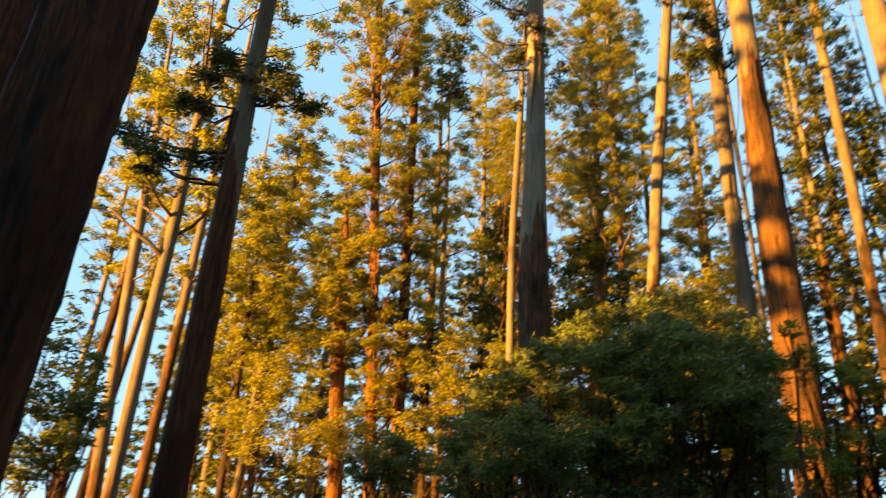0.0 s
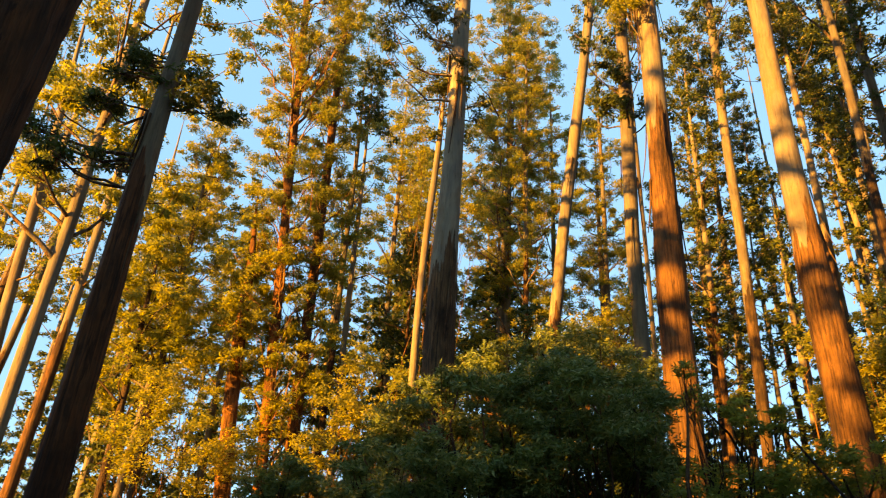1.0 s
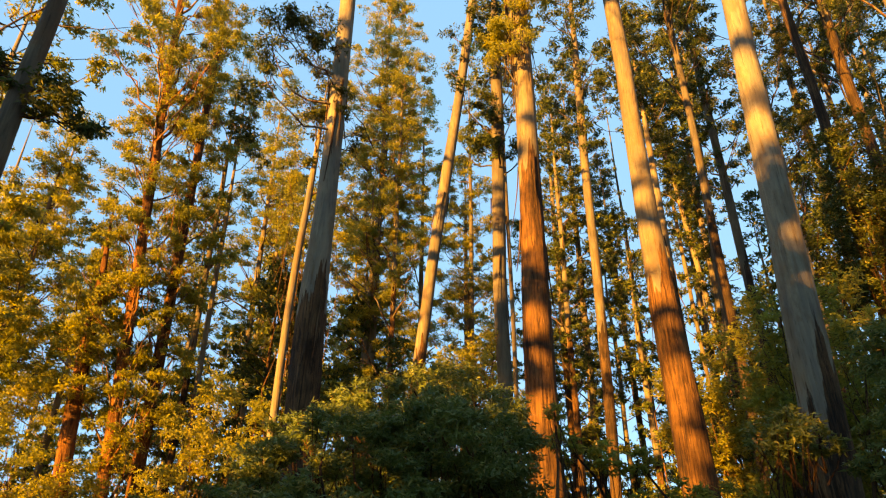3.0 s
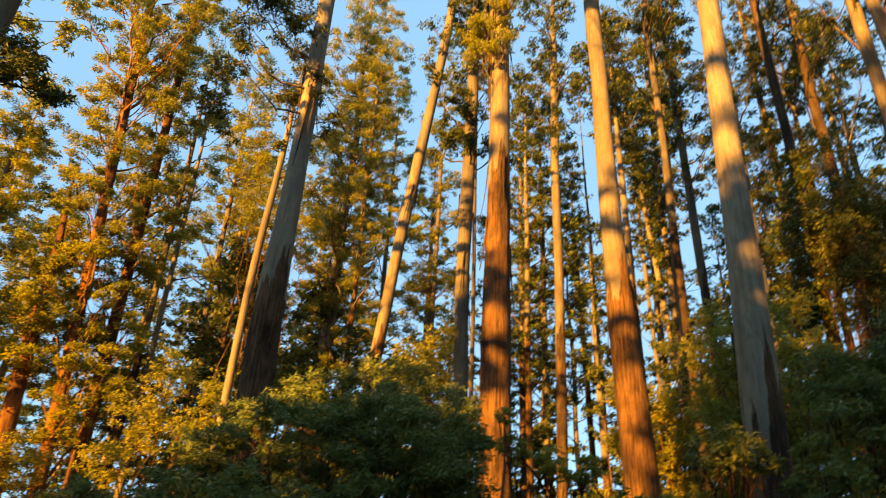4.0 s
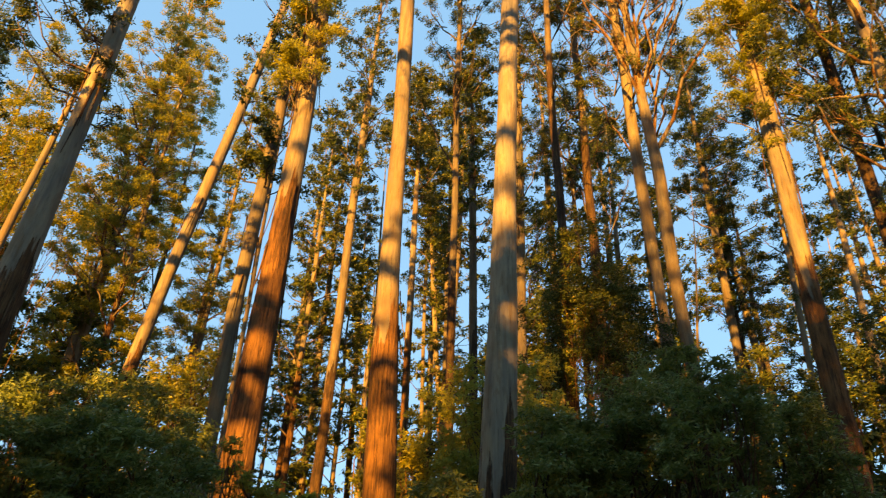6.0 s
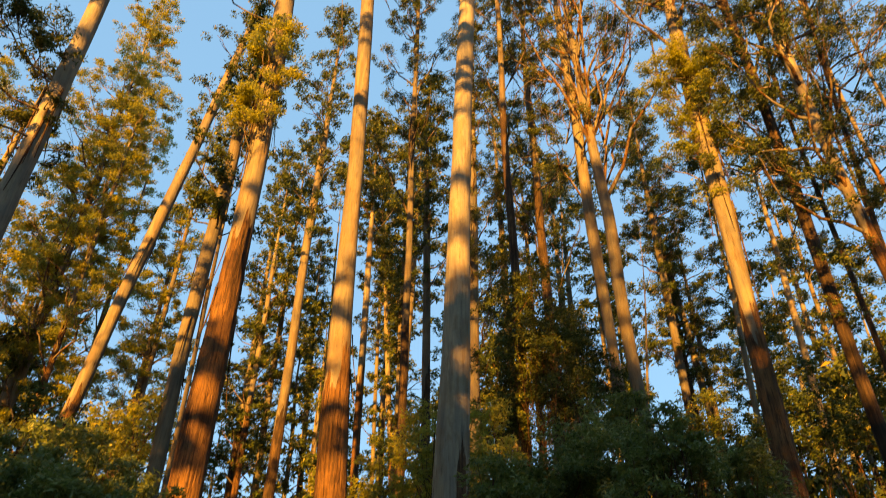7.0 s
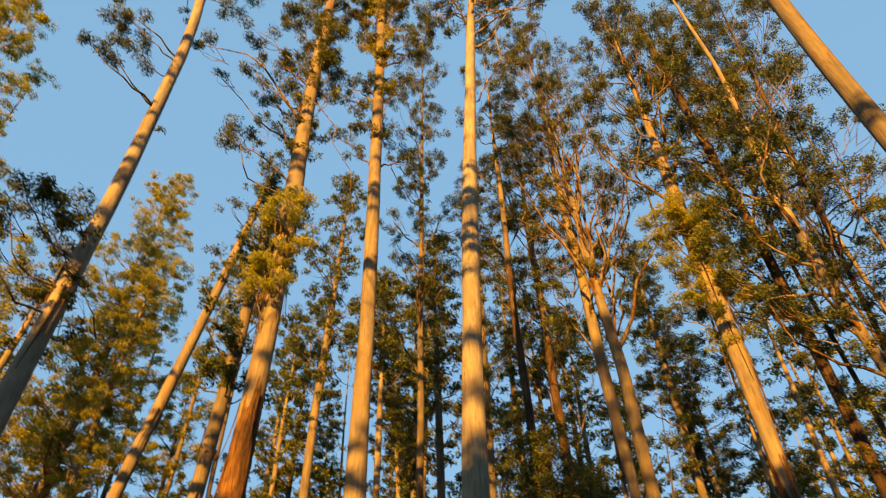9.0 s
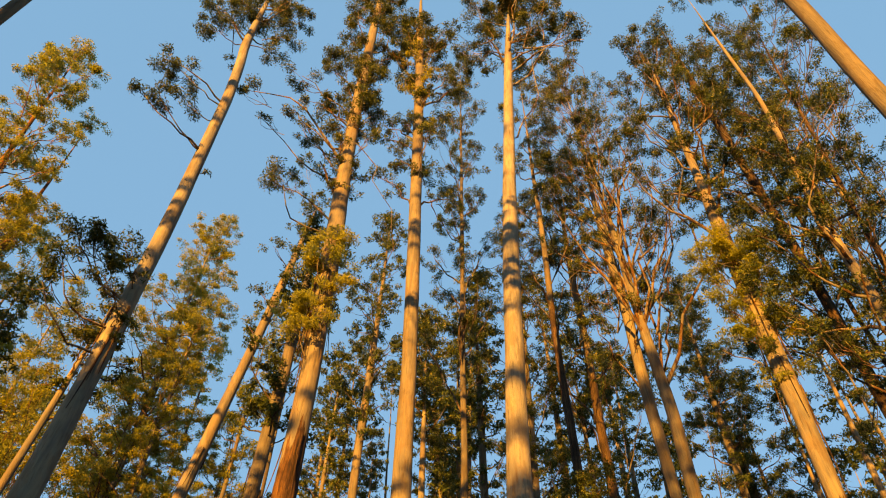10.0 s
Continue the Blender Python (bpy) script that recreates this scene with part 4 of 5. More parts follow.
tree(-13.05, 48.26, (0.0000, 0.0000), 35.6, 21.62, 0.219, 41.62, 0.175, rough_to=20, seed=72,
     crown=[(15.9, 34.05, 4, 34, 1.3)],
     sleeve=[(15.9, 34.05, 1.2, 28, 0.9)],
     leaf=(0.21, 0.085), cover=1.25, bark=BROWN, mats=(LIT_GOLD, LIT_GOLD), sides=10, step=1.1, wander=0.12,
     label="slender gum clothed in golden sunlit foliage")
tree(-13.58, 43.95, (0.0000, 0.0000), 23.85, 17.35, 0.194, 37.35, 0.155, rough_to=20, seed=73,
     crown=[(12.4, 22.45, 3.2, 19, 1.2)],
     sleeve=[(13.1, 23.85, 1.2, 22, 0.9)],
     leaf=(0.27, 0.1), cover=1.3, bark=BROWN, mats=(LIT_GOLD, LIT_GOLD), sides=10, step=1.1, wander=0.12,
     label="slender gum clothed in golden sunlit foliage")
tree(31.13, 58.09, (0.0000, 0.0000), 62.4, 36.88, 0.261, 56.88, 0.209, rough_to=30, seed=74,
     crown=[(23.25, 59.7, 3.6, 32, 1.3)],
     sleeve=[(23.25, 59.7, 1.2, 26, 0.9)],
     leaf=(0.34, 0.13), cover=1.2, mats=(LEAF, LEAF), sides=10, step=1.1, wander=0.12)
tree(35.53, 62.55, (0.0000, 0.0000), 69.8, 41.51, 0.302, 61.51, 0.242, rough_to=20, seed=75,
     crown=[(24.75, 67.8, 4, 32, 1.4)],
     sleeve=[(24.75, 67.8, 1.2, 26, 0.9)],
     leaf=(0.34, 0.13), cover=1.2, bark=BROWN, mats=(LEAF, LEAF), sides=10, step=1.1, wander=0.12,
     label="tall brown-barked gum with dark olive crown among others")
tree(45.16, 53.48, (0.0000, 0.0000), 75.5, 41.53, 0.298, 61.53, 0.238, rough_to=20, seed=76,
     crown=[(27.35, 73.45, 3.6, 32, 1.4)],
     sleeve=[(27.35, 73.45, 1.2, 26, 0.9)],
     leaf=(0.34, 0.13), cover=1.2, bark=BROWN, mats=(LEAF, LEAF), sides=10, step=1.1, wander=0.12,
     label="tall brown-barked gum with dark olive crown among others")
tree(47.35, 36.94, (0.0000, 0.0000), 60.6, 41.79, 0.260, 61.79, 0.208, rough_to=30, seed=77,
     crown=[(27.75, 58.75, 4.2, 32, 1.4)],
     sleeve=[(27.75, 58.75, 1.2, 26, 0.9)],
     leaf=(0.34, 0.13), cover=1.2, mats=(LEAF, LEAF), sides=10, step=1.1, wander=0.12)
tree(12.08, 62.79, (0.0000, 0.0000), 42.7, 25.15, 0.250, 45.15, 0.200, rough_to=20, seed=78,
     crown=[(23, 41.05, 3.6, 23, 1.3)],
     sleeve=[(23, 41.05, 1.2, 19, 0.9)],
     leaf=(0.21, 0.085), cover=1.25, bark=BROWN, mats=(LIT_GOLD, LIT_GOLD), sides=10, step=1.1, wander=0.12,
     label="slender gum clothed in golden sunlit foliage")
tree(56.08, 21.22, (0.0000, 0.0000), 54.55, 35.35, 0.197, 55.35, 0.158, rough_to=20, seed=79,
     crown=[(26.95, 52.75, 3.6, 19, 1.3)],
     leaf=(0.25, 0.09), cover=1.2, bark=BROWN, mats=(LEAF, LEAF), sides=10, step=1.1, wander=0.12,
     label="tall brown-barked gum with dark olive crown among others")
tree(57.94, 15.53, (0.0000, 0.0000), 52, 33.68, 0.187, 53.68, 0.150, rough_to=20, seed=80,
     crown=[(25.7, 50.25, 3.6, 19, 1.3)],
     leaf=(0.25, 0.09), cover=1.2, bark=BROWN, mats=(LEAF, LEAF), sides=10, step=1.1, wander=0.12,
     label="tall brown-barked gum with dark olive crown among others")
tree(60.1, 27.14, (0.0000, 0.0000), 53.6, 42.3, 0.227, 62.3, 0.182, rough_to=20, seed=81,
     crown=[(30.15, 51.8, 3.2, 15, 1.3)],
     leaf=(0.25, 0.09), cover=1.2, bark=BROWN, mats=(LEAF, LEAF), sides=10, step=1.1, wander=0.12,
     label="tall brown-barked gum with dark olive crown among others")
tree(-2.33, 51.68, (0.0000, 0.0000), 50.6, 45.28, 0.180, 65.28, 0.144, rough_to=20, seed=82,
     crown=[(26.05, 47.4, 4.2, 16, 1.3)],
     leaf=(0.21, 0.085), cover=1.25, bark=BROWN, mats=(LIT_GOLD, LIT_GOLD), sides=10, step=1.1, wander=0.12,
     label="slender gum clothed in golden sunlit foliage")
tree(39.52, 6.28, (0.0000, 0.0000), 63.65, 28.51, 0.101, 48.51, 0.081, rough_to=30, seed=83, rise=1.4,
     crown=[(29.35, 61.7, 4.5, 19, 1.12)],
     leaf=(0.18, 0.066), cover=0.94, bark=BROWN, sides=10, step=1.1, wander=0.12,
     label="tall brown-barked gum with dark olive crown among others")
tree(35.92, 2.9, (0.0000, 0.0000), 57.8, 29.08, 0.093, 49.08, 0.074, rough_to=30, seed=84, rise=1.4,
     crown=[(27.85, 55.9, 4.9, 13, 1.12)],
     leaf=(0.18, 0.066), cover=0.94, bark=BROWN, sides=10, step=1.1, wander=0.12,
     label="tall brown-barked gum with dark olive crown among others")
tree(37.59, 4.79, (0.0000, 0.0000), 70.25, 37.9, 0.109, 57.9, 0.087, rough_to=30, seed=85, rise=1.4,
     crown=[(30.95, 69.25, 4.5, 9, 1.12)],
     leaf=(0.18, 0.066), cover=0.94, sides=10, step=1.1, wander=0.12)
tree(20.59, 56.31, (0.0000, 0.0000), 60.95, 33.19, 0.208, 53.19, 0.166, rough_to=24, seed=86,
     crown=[(21.4, 59.15, 3.2, 23, 1.25)],
     leaf=(0.25, 0.1), cover=1.15, bark=BROWN, mats=(LIT_GOLD, LIT_GOLD), sides=10, step=1.1, wander=0.12,
     label="slender gum clothed in golden sunlit foliage")
tree(17.26, 61.61, (0.0000, 0.0000), 57.95, 34.02, 0.221, 54.02, 0.177, rough_to=24, seed=87,
     crown=[(23.7, 56.15, 3.4, 19, 1.3)],
     leaf=(0.22, 0.092), cover=1.2, mats=(LIT_GOLD, LIT_GOLD), sides=10, step=1.1, wander=0.12,
     label="slender gum clothed in golden sunlit foliage")
tree(34.15, 20.9, (0.0450, -0.0850), 32, 10, 0.095, 28, 0.06, rough_to=0, seed=88, bark=BROWN,
     forks=[(26, 0.3, -0.6, 1.8, 0.03), (24, -0.25, 0.5, 1.6, 0.03), (28, 0.22, -0.42, 1.5, 0.025), (21, 0.3, -0.55, 1.4, 0.03), (29.5, -0.2, 0.4, 1.2, 0.02), (18, -0.3, 0.5, 1.5, 0.03)],
     sides=8, step=0.8, wander=0.25, label="thin dead gum with bare grey stem and broken twigs")

# ---- understorey ----
shrub(2.9, 12.78, [(-0.19, 0.46, 4.99, 1), (0.39, 0.2, 5.4, 0.79), (-0.82, -0.02, 5.23, 0.61), (-0.08, -0.4, 4.02, 0.96), (0.7, -0.24, 5.72, 0.52), (-0.29, 0.75, 2.24, 1.1), (-1.02, -0.04, 2.35, 0.67), (0.78, 0.16, 2.58, 0.57), (0.39, -0.06, 3.89, 0.79), (0.23, -0.26, 2.89, 0.96)], seed=301)
shrub(4.13, 11.82, [(-0.31, -0.42, 4.82, 0.79), (0.56, 0.32, 5.08, 0.69), (-0.15, 0.45, 4.18, 0.96), (-0.59, -0.15, 5.35, 0.53), (0.5, -0.19, 4.2, 0.74), (-0.36, -0.27, 2.17, 0.87), (0.14, 0.05, 1.88, 1.06), (0.03, 0.15, 1.89, 0.81), (0.48, 0.63, 3.66, 0.69), (-1.19, -0.22, 3.85, 0.53)], seed=302)
shrub(0.92, 12.15, [(0.26, 0.48, 4.51, 0.83), (-0.32, 0.52, 4.47, 0.59), (-0.17, -0.74, 3.6, 0.77), (0.43, -0.76, 3.55, 0.69), (-0.87, 0.38, 4.02, 0.43), (0.67, 0.12, 5.15, 0.49), (0.43, 0.29, 2.03, 0.92), (-0.07, -0.63, 1.62, 0.85), (-0.79, 0.04, 1.81, 0.47), (-0.41, 0.39, 3.22, 0.59), (0.7, -0.17, 2.56, 0.69), (1.21, 0.18, 3.71, 0.49)], seed=303)
# the brighter gold leaf lifts the next two shrubs out of their shade
shrub(5.5, 10.49, [(-0.52, 0.04, 3.36, 0.49), (0.17, 0.17, 3.51, 0.51), (0.34, -0.21, 3.62, 0.49), (-0.41, 0.17, 1.51, 0.54), (-0.09, -0.69, 1.63, 0.54), (0.58, -0.12, 2.52, 0.51)], seed=304, cover=0.5, mat=LIT_GOLD, label="thin olive understorey wattle in evening shade")
shrub(7.17, 10.41, [(-0.44, 0.28, 3.75, 0.56), (-0.09, -0.17, 3.78, 0.54), (0.52, -0.11, 3.92, 0.47), (-0.78, -0.15, 1.69, 0.62), (0.43, 0.31, 1.77, 0.51), (0.27, 0.14, 2.72, 0.54)], seed=305, cover=0.5, mat=LIT_GOLD, label="thin olive understorey wattle in evening shade")
shrub(-1.35, 14.31, [(0.03, -0.13, 3.73, 0.52), (-0.38, -0, 3.62, 0.42), (0.35, 0.13, 3.59, 0.48), (0.47, 0.11, 1.68, 0.57), (0.77, -0.34, 1.61, 0.52), (-0.42, 0.53, 2.6, 0.42)], seed=306)
shrub(0.02, 16.34, [(-0.33, 0.13, 4.05, 0.55), (0.26, 0.17, 4.22, 0.55), (0.06, -0.3, 3.67, 0.59), (-0.57, -0.37, 1.82, 0.6), (0.23, -0.33, 1.65, 0.65), (0.58, 0.02, 3.04, 0.55)], seed=307)
shrub(10.03, 8.06, [(-0.01, 0.07, 5.89, 0.84), (-0.44, 0.19, 6.11, 0.54), (0.7, -0.08, 5.82, 0.9), (-0.25, -0.19, 5.11, 0.84), (0.02, -0.06, 2.65, 0.92), (0.26, -0.07, 2.62, 0.99), (-1, 0.11, 4.4, 0.54), (-0.76, -0.68, 3.68, 0.84)], seed=308)
shrub(11.53, 7.16, [(-0.43, 0.17, 6.48, 0.91), (0.7, 0.32, 7.74, 0.61), (-0.65, 0.23, 5.73, 0.97), (0.64, -0.26, 7.89, 0.43), (-0.26, -0.45, 6.68, 0.69), (-0.69, 0.67, 2.92, 1), (-0.94, 0.37, 2.58, 1.07), (-0.31, -0.49, 3.01, 0.76), (0.7, -0.05, 5.57, 0.61), (1.04, -0.76, 5.68, 0.43)], seed=309)
shrub(10.67, 5.54, [(0.13, 0.05, 6.44, 0.54), (0.16, -0.27, 6.17, 0.53), (-0.42, 0.09, 5.93, 0.43), (0.76, 0.06, 5.86, 0.63), (-0.63, 0.08, 5.19, 0.58), (0.13, 0.44, 2.9, 0.6), (-0.84, 0.14, 2.67, 0.48), (-0.51, -0.38, 2.33, 0.64), (0.01, -0.03, 4.45, 0.53), (0.7, 0.33, 4.22, 0.63)], seed=310)
shrub(13.18, 5.44, [(-0.06, 0.31, 5.91, 0.88), (-0.05, -0.2, 5.61, 0.75), (-0.09, 0.42, 6.74, 0.46), (-0.34, -0.32, 6.29, 0.52), (0.54, -0.22, 5.36, 0.76), (0.27, 0.47, 2.66, 0.97), (-0.43, 0.44, 3.03, 0.51), (0.37, -0.47, 2.41, 0.84), (0.49, 0.4, 4.04, 0.75), (-0.88, 0.12, 4.53, 0.52)], seed=311)
shrub(8.23, 9.14, [(-0.48, 0.05, 4.75, 0.33), (-0.1, -0.06, 4.9, 0.37), (0.58, 0.01, 4.86, 0.38), (-0.51, 0.06, 2.14, 0.36), (0.67, -0.31, 2.19, 0.42), (-0.09, 0.09, 3.53, 0.37)], seed=312)
# same gold leaf, put here to lighten a shaded shrub
shrub(5.58, 10.62, [(0.2, -0.11, 4.59, 0.3), (0.76, -0.12, 4.6, 0.31), (-0.25, 0.41, 4.94, 0.28), (-0.71, -0.19, 5.26, 0.16), (-0.29, -0.23, 2.06, 0.33), (-0.48, 0.72, 2.22, 0.3), (0.99, 0, 3.31, 0.31), (-0.64, 0.01, 3.79, 0.16)], seed=313, mat=LIT_GOLD, label="thin olive understorey wattle in evening shade")
shrub(-10.43, 38.87, [(0.04, -0.49, 8.31, 1.67), (1.62, 0.51, 10.37, 1.62), (-0, 0.11, 11.62, 1.33), (-1.67, -0.12, 9.37, 1.14)], seed=314, leaf=(0.21, 0.085), cover=0.45, mat=LIT_GOLD, label="sunlit olive understorey tree between pale boles")
shrub(-7.57, 43.53, [(1.08, -0.48, 9.54, 1.75), (-0.97, 0.01, 8.54, 1.74), (-2.61, -0.41, 13.83, 1.32), (2.5, 0.88, 11.91, 1.35)], seed=315, leaf=(0.21, 0.085), cover=0.45, mat=LIT_GOLD, label="sunlit olive understorey tree between pale boles")
shrub(-0.69, 38, [(-0.34, 0.7, 11.46, 1.49), (-1.19, -0.67, 9.05, 1.4), (0.63, 0.39, 13.63, 1.37), (0.9, -0.42, 10.69, 1.45)], seed=316, leaf=(0.21, 0.085), cover=0.45, mat=LIT_GOLD, label="sunlit olive understorey tree between pale boles")
shrub(1.76, 33.9, [(-0.11, -0.07, 10.97, 1.06), (-0.23, 0.1, 9.41, 1.31), (0.34, -0.02, 12.13, 0.81)], seed=317, leaf=(0.21, 0.085), cover=0.45, mat=LIT_GOLD, label="sunlit olive understorey tree between pale boles")
shrub(26.99, 21.3, [(-0.09, -0.2, 21.36, 1.48), (1, -0.95, 19.47, 1.73), (-0.11, 0.79, 18.43, 1.59), (-0.05, -0.77, 16.41, 1.64), (-0.75, 1.13, 16.18, 1.12)], seed=318, leaf=(0.19, 0.07), cover=0.5, mat=LEAF, label="thin brownish understorey tree in half shade")
shrub(29.96, 19.88, [(-0.23, -0.06, 20.24, 1.48), (0.34, 0.29, 18.28, 1.46), (-0.43, 0.61, 22.5, 1.08), (0.32, -0.84, 18.84, 1.15)], seed=319, leaf=(0.19, 0.07), cover=0.5, mat=LEAF, label="thin brownish understorey tree in half shade")
shrub(-12.2, 22.05, [(0.08, 0.21, 7.35, 0.97), (0.06, 0.37, 5.79, 0.95), (0.84, 0.37, 6.17, 0.78), (-0.52, -0.39, 8.06, 0.7), (-0.47, -0.55, 6.25, 0.84), (0.88, -0.12, 5.51, 0.97), (-0.51, -0.01, 4.34, 0.95), (0.46, 0.09, 4.63, 0.78), (-0.89, -1.02, 6.04, 0.7), (-0.74, -0.86, 4.69, 0.84)], seed=320, leaf=(0.2, 0.075), cover=0.6, label="dark understorey tree against the sky")
shrub(34.85, 16.17, [(0.22, -0.04, 17.55, 1.62), (0.47, -1.34, 15.74, 1.55), (-0.7, 1.38, 16.17, 1.45)], seed=321, leaf=(0.19, 0.07), cover=0.5, mat=LEAF, label="thin brownish understorey tree in half shade")
shrub(38.47, 10.85, [(-0.68, 1, 16.76, 1.57), (0.61, -0.78, 16.9, 1.56), (-0.17, 1.57, 19.62, 1.36), (0.69, -2.33, 18.24, 1.42), (-0.46, 0.54, 14.96, 1.38)], seed=322, leaf=(0.19, 0.07), cover=0.5, mat=LEAF, label="thin brownish understorey tree in half shade")
# gold leaf on this and the next tree brightens them in half shade
shrub(18.68, 23.31, [(0.72, 0.32, 13.1, 1.04), (0.04, -0.6, 10.84, 1.18), (0.41, -1.14, 9.03, 1.23), (-0.48, 1.35, 8.9, 0.99), (-0.69, 0.07, 10.97, 0.87), (0.11, 0.56, 9.82, 1.04), (-0.21, 0.02, 8.13, 1.18), (-0.02, -0.4, 6.77, 1.23), (-0.76, 1.51, 6.68, 0.99), (-0, 0.37, 8.22, 0.87)], seed=323, leaf=(0.19, 0.07), cover=0.5, mat=LIT_GOLD, label="thin brownish understorey tree in half shade")
shrub(20.8, 20.46, [(0.48, -0.05, 10.84, 1.43), (0.97, -0.53, 12.92, 1.16), (0.36, 0.02, 8.8, 1.48), (-1.81, 0.57, 7.78, 1.06), (0.63, -0.17, 8.13, 1.43), (1.02, -1.13, 9.69, 1.16), (-0.13, -0.07, 6.6, 1.48), (-2.26, 0.5, 5.83, 1.06)], seed=324, leaf=(0.19, 0.07), cover=0.5, mat=LIT_GOLD, label="thin brownish understorey tree in half shade")
shrub(4.04, 14.48, [(-0.98, 0.55, 6.56, 0.68), (-0.22, 0.55, 6.96, 0.62), (0.22, -0.53, 6.76, 0.61), (1.24, 0.33, 6.7, 0.72), (1.36, -0.92, 6.08, 0.56), (-1.46, 0.58, 6.34, 0.51), (-0.16, -0.55, 5.82, 0.68), (-0.72, 0.2, 2.95, 0.74), (0.43, -0.31, 3.04, 0.67), (1.62, -0.98, 2.74, 0.62), (0.2, -0.06, 2.62, 0.75), (-0.68, 0.57, 5.01, 0.62), (1.79, 0.61, 4.83, 0.72), (-1.53, 0.35, 4.56, 0.51)], seed=325)
shrub(3.67, 16.69, [(-1.85, 0.09, 6.44, 0.53), (-1.09, 0.76, 7.14, 0.56), (-2.31, 0.79, 6.32, 0.55), (2.79, -1.38, 6.06, 0.5), (2.46, -0.25, 6.73, 0.68), (-1.72, -0.37, 2.9, 0.59), (-1.86, 0.54, 2.84, 0.61), (2.27, -0.33, 3.03, 0.74), (-0.98, 0.31, 5.14, 0.56), (3.02, -0.98, 4.36, 0.5)], seed=326)
# again gold leaf, its colour lifting these two shaded trees
shrub(18.49, 18.27, [(-0.69, 1.3, 10.6, 0.94), (-0.83, 0.4, 11.85, 0.75), (-1.48, 0.98, 8.93, 0.98), (1.14, -0.79, 13.21, 0.86), (0.79, -1.54, 11.14, 1.01), (1.07, -0.36, 9.42, 1.11), (-0.27, 0.57, 7.95, 0.94), (-0.53, 0.4, 8.89, 0.75), (-1.26, 1.71, 6.69, 0.98), (1.91, -0.93, 9.91, 0.86), (1.34, -1.08, 8.35, 1.01), (1.83, -1.11, 7.06, 1.11)], seed=327, leaf=(0.19, 0.07), cover=0.5, mat=LIT_GOLD, label="thin brownish understorey tree in half shade")
shrub(18.15, 21.26, [(0.94, -0.61, 13.76, 0.85), (0.51, -0.12, 12.52, 0.95), (-1.64, 2.09, 11.23, 0.78), (-2.34, 1.28, 9.01, 0.91), (0.89, -1.7, 11.53, 0.89), (1.64, -0.94, 10.22, 0.99), (0.67, -0.81, 10.32, 0.85), (1.02, -0.62, 9.39, 0.95), (-0.99, 2.08, 8.43, 0.78), (-3.02, 1.95, 6.76, 0.91), (1.01, -2.38, 8.65, 0.89), (2.18, -0.5, 7.67, 0.99)], seed=328, leaf=(0.19, 0.07), cover=0.5, mat=LIT_GOLD, label="thin brownish understorey tree in half shade")
shrub(26.52, 20.7, [(-1.43, 1.38, 19.03, 1.42), (-0.42, 0.24, 20.92, 1.61), (-0.23, 1.03, 23.43, 1.39), (0.43, -0.74, 18.93, 1.7), (0.24, -0.6, 23.63, 1.38), (1.53, -1.58, 20.97, 1.47), (-0.99, 1.52, 16.8, 1.66), (0.87, -1.25, 17.09, 1.65)], seed=329, leaf=(0.19, 0.07), cover=0.5, mat=LEAF, label="thin brownish understorey tree in half shade")
shrub(11.94, 33.82, [(-0.56, 0.26, 15.56, 1.04), (0.49, -0.41, 14.6, 1.29), (-0.68, 0.73, 14.07, 1.28), (0.75, -0.59, 16.26, 0.96)], seed=330, leaf=(0.21, 0.085), cover=0.45, mat=LIT_GOLD, label="sunlit olive understorey tree between pale boles")
shrub(3.57, 45.44, [(-1.54, 0.4, 32.4, 1.64), (0.9, -0.13, 30.63, 1.62), (-0.24, -0.39, 28.26, 1.7), (2.61, 0.18, 28.64, 1.77), (-1.72, -0.06, 34.91, 1.51)], seed=331, leaf=(0.21, 0.085), cover=0.45, mat=LIT_GOLD, label="sunlit olive understorey tree between pale boles")
shrub(4.87, 28.1, [(-2, -0.01, 11.32, 0.83), (-1.01, 0.02, 10.56, 0.84), (-1.61, 0.49, 9.9, 0.88), (-0.02, 0.69, 10.37, 0.82), (1.83, -0.45, 12.83, 0.74), (2.8, -0.73, 12.11, 0.78), (-2.43, 0.4, 8.49, 0.83), (-1.57, 0.41, 7.92, 0.84), (-1.35, -0.1, 7.42, 0.88), (0.04, 0.6, 7.78, 0.82), (1.69, 0.34, 9.62, 0.74), (2.15, -1.5, 9.08, 0.78)], seed=332, leaf=(0.26, 0.10), cover=0.5, mat=LEAF, label="thin brownish understorey tree in half shade")

# ---- the forest beyond, and behind the camera ----
def lane(u, n):
    """A place from metres along the sun's way over the ground, and across it."""
    d = Vector((-to_sun.x, -to_sun.y)).normalized()
    return u * d.x - n * d.y, u * d.y + n * d.x


def far_kinds(leaf):
    """A few far trees, each with its own build, to be repeated through the depth of the forest."""
    kinds = []
    for i, (h, lo, reach, n) in enumerate(((52, 14, 3.2, 30), (46, 10, 3.6, 30), (56, 20, 3.0, 28), (42, 8, 3.4, 30), (50, 24, 4.0, 26), (36, 5, 3.2, 30), (17, 1.5, 3.0, 26), (23, 2.5, 3.2, 30))):
        kinds.append(tree(300 + 20 * i, -900, (0.0, 0.0), h, 3, 0.36 if h > 30 else 0.16, 30, 0.24 if h > 30 else 0.1, rough_to=8 + 3 * i, crown=[(lo, h, reach, n, 1.35)],
                          leaf=leaf, far=True, sides=8, step=1.6, wander=0.4, seed=70 + i, mats=(LEAF, LIT_GOLD),
                          label="distant gum among many, thin-crowned and olive"))
    return kinds


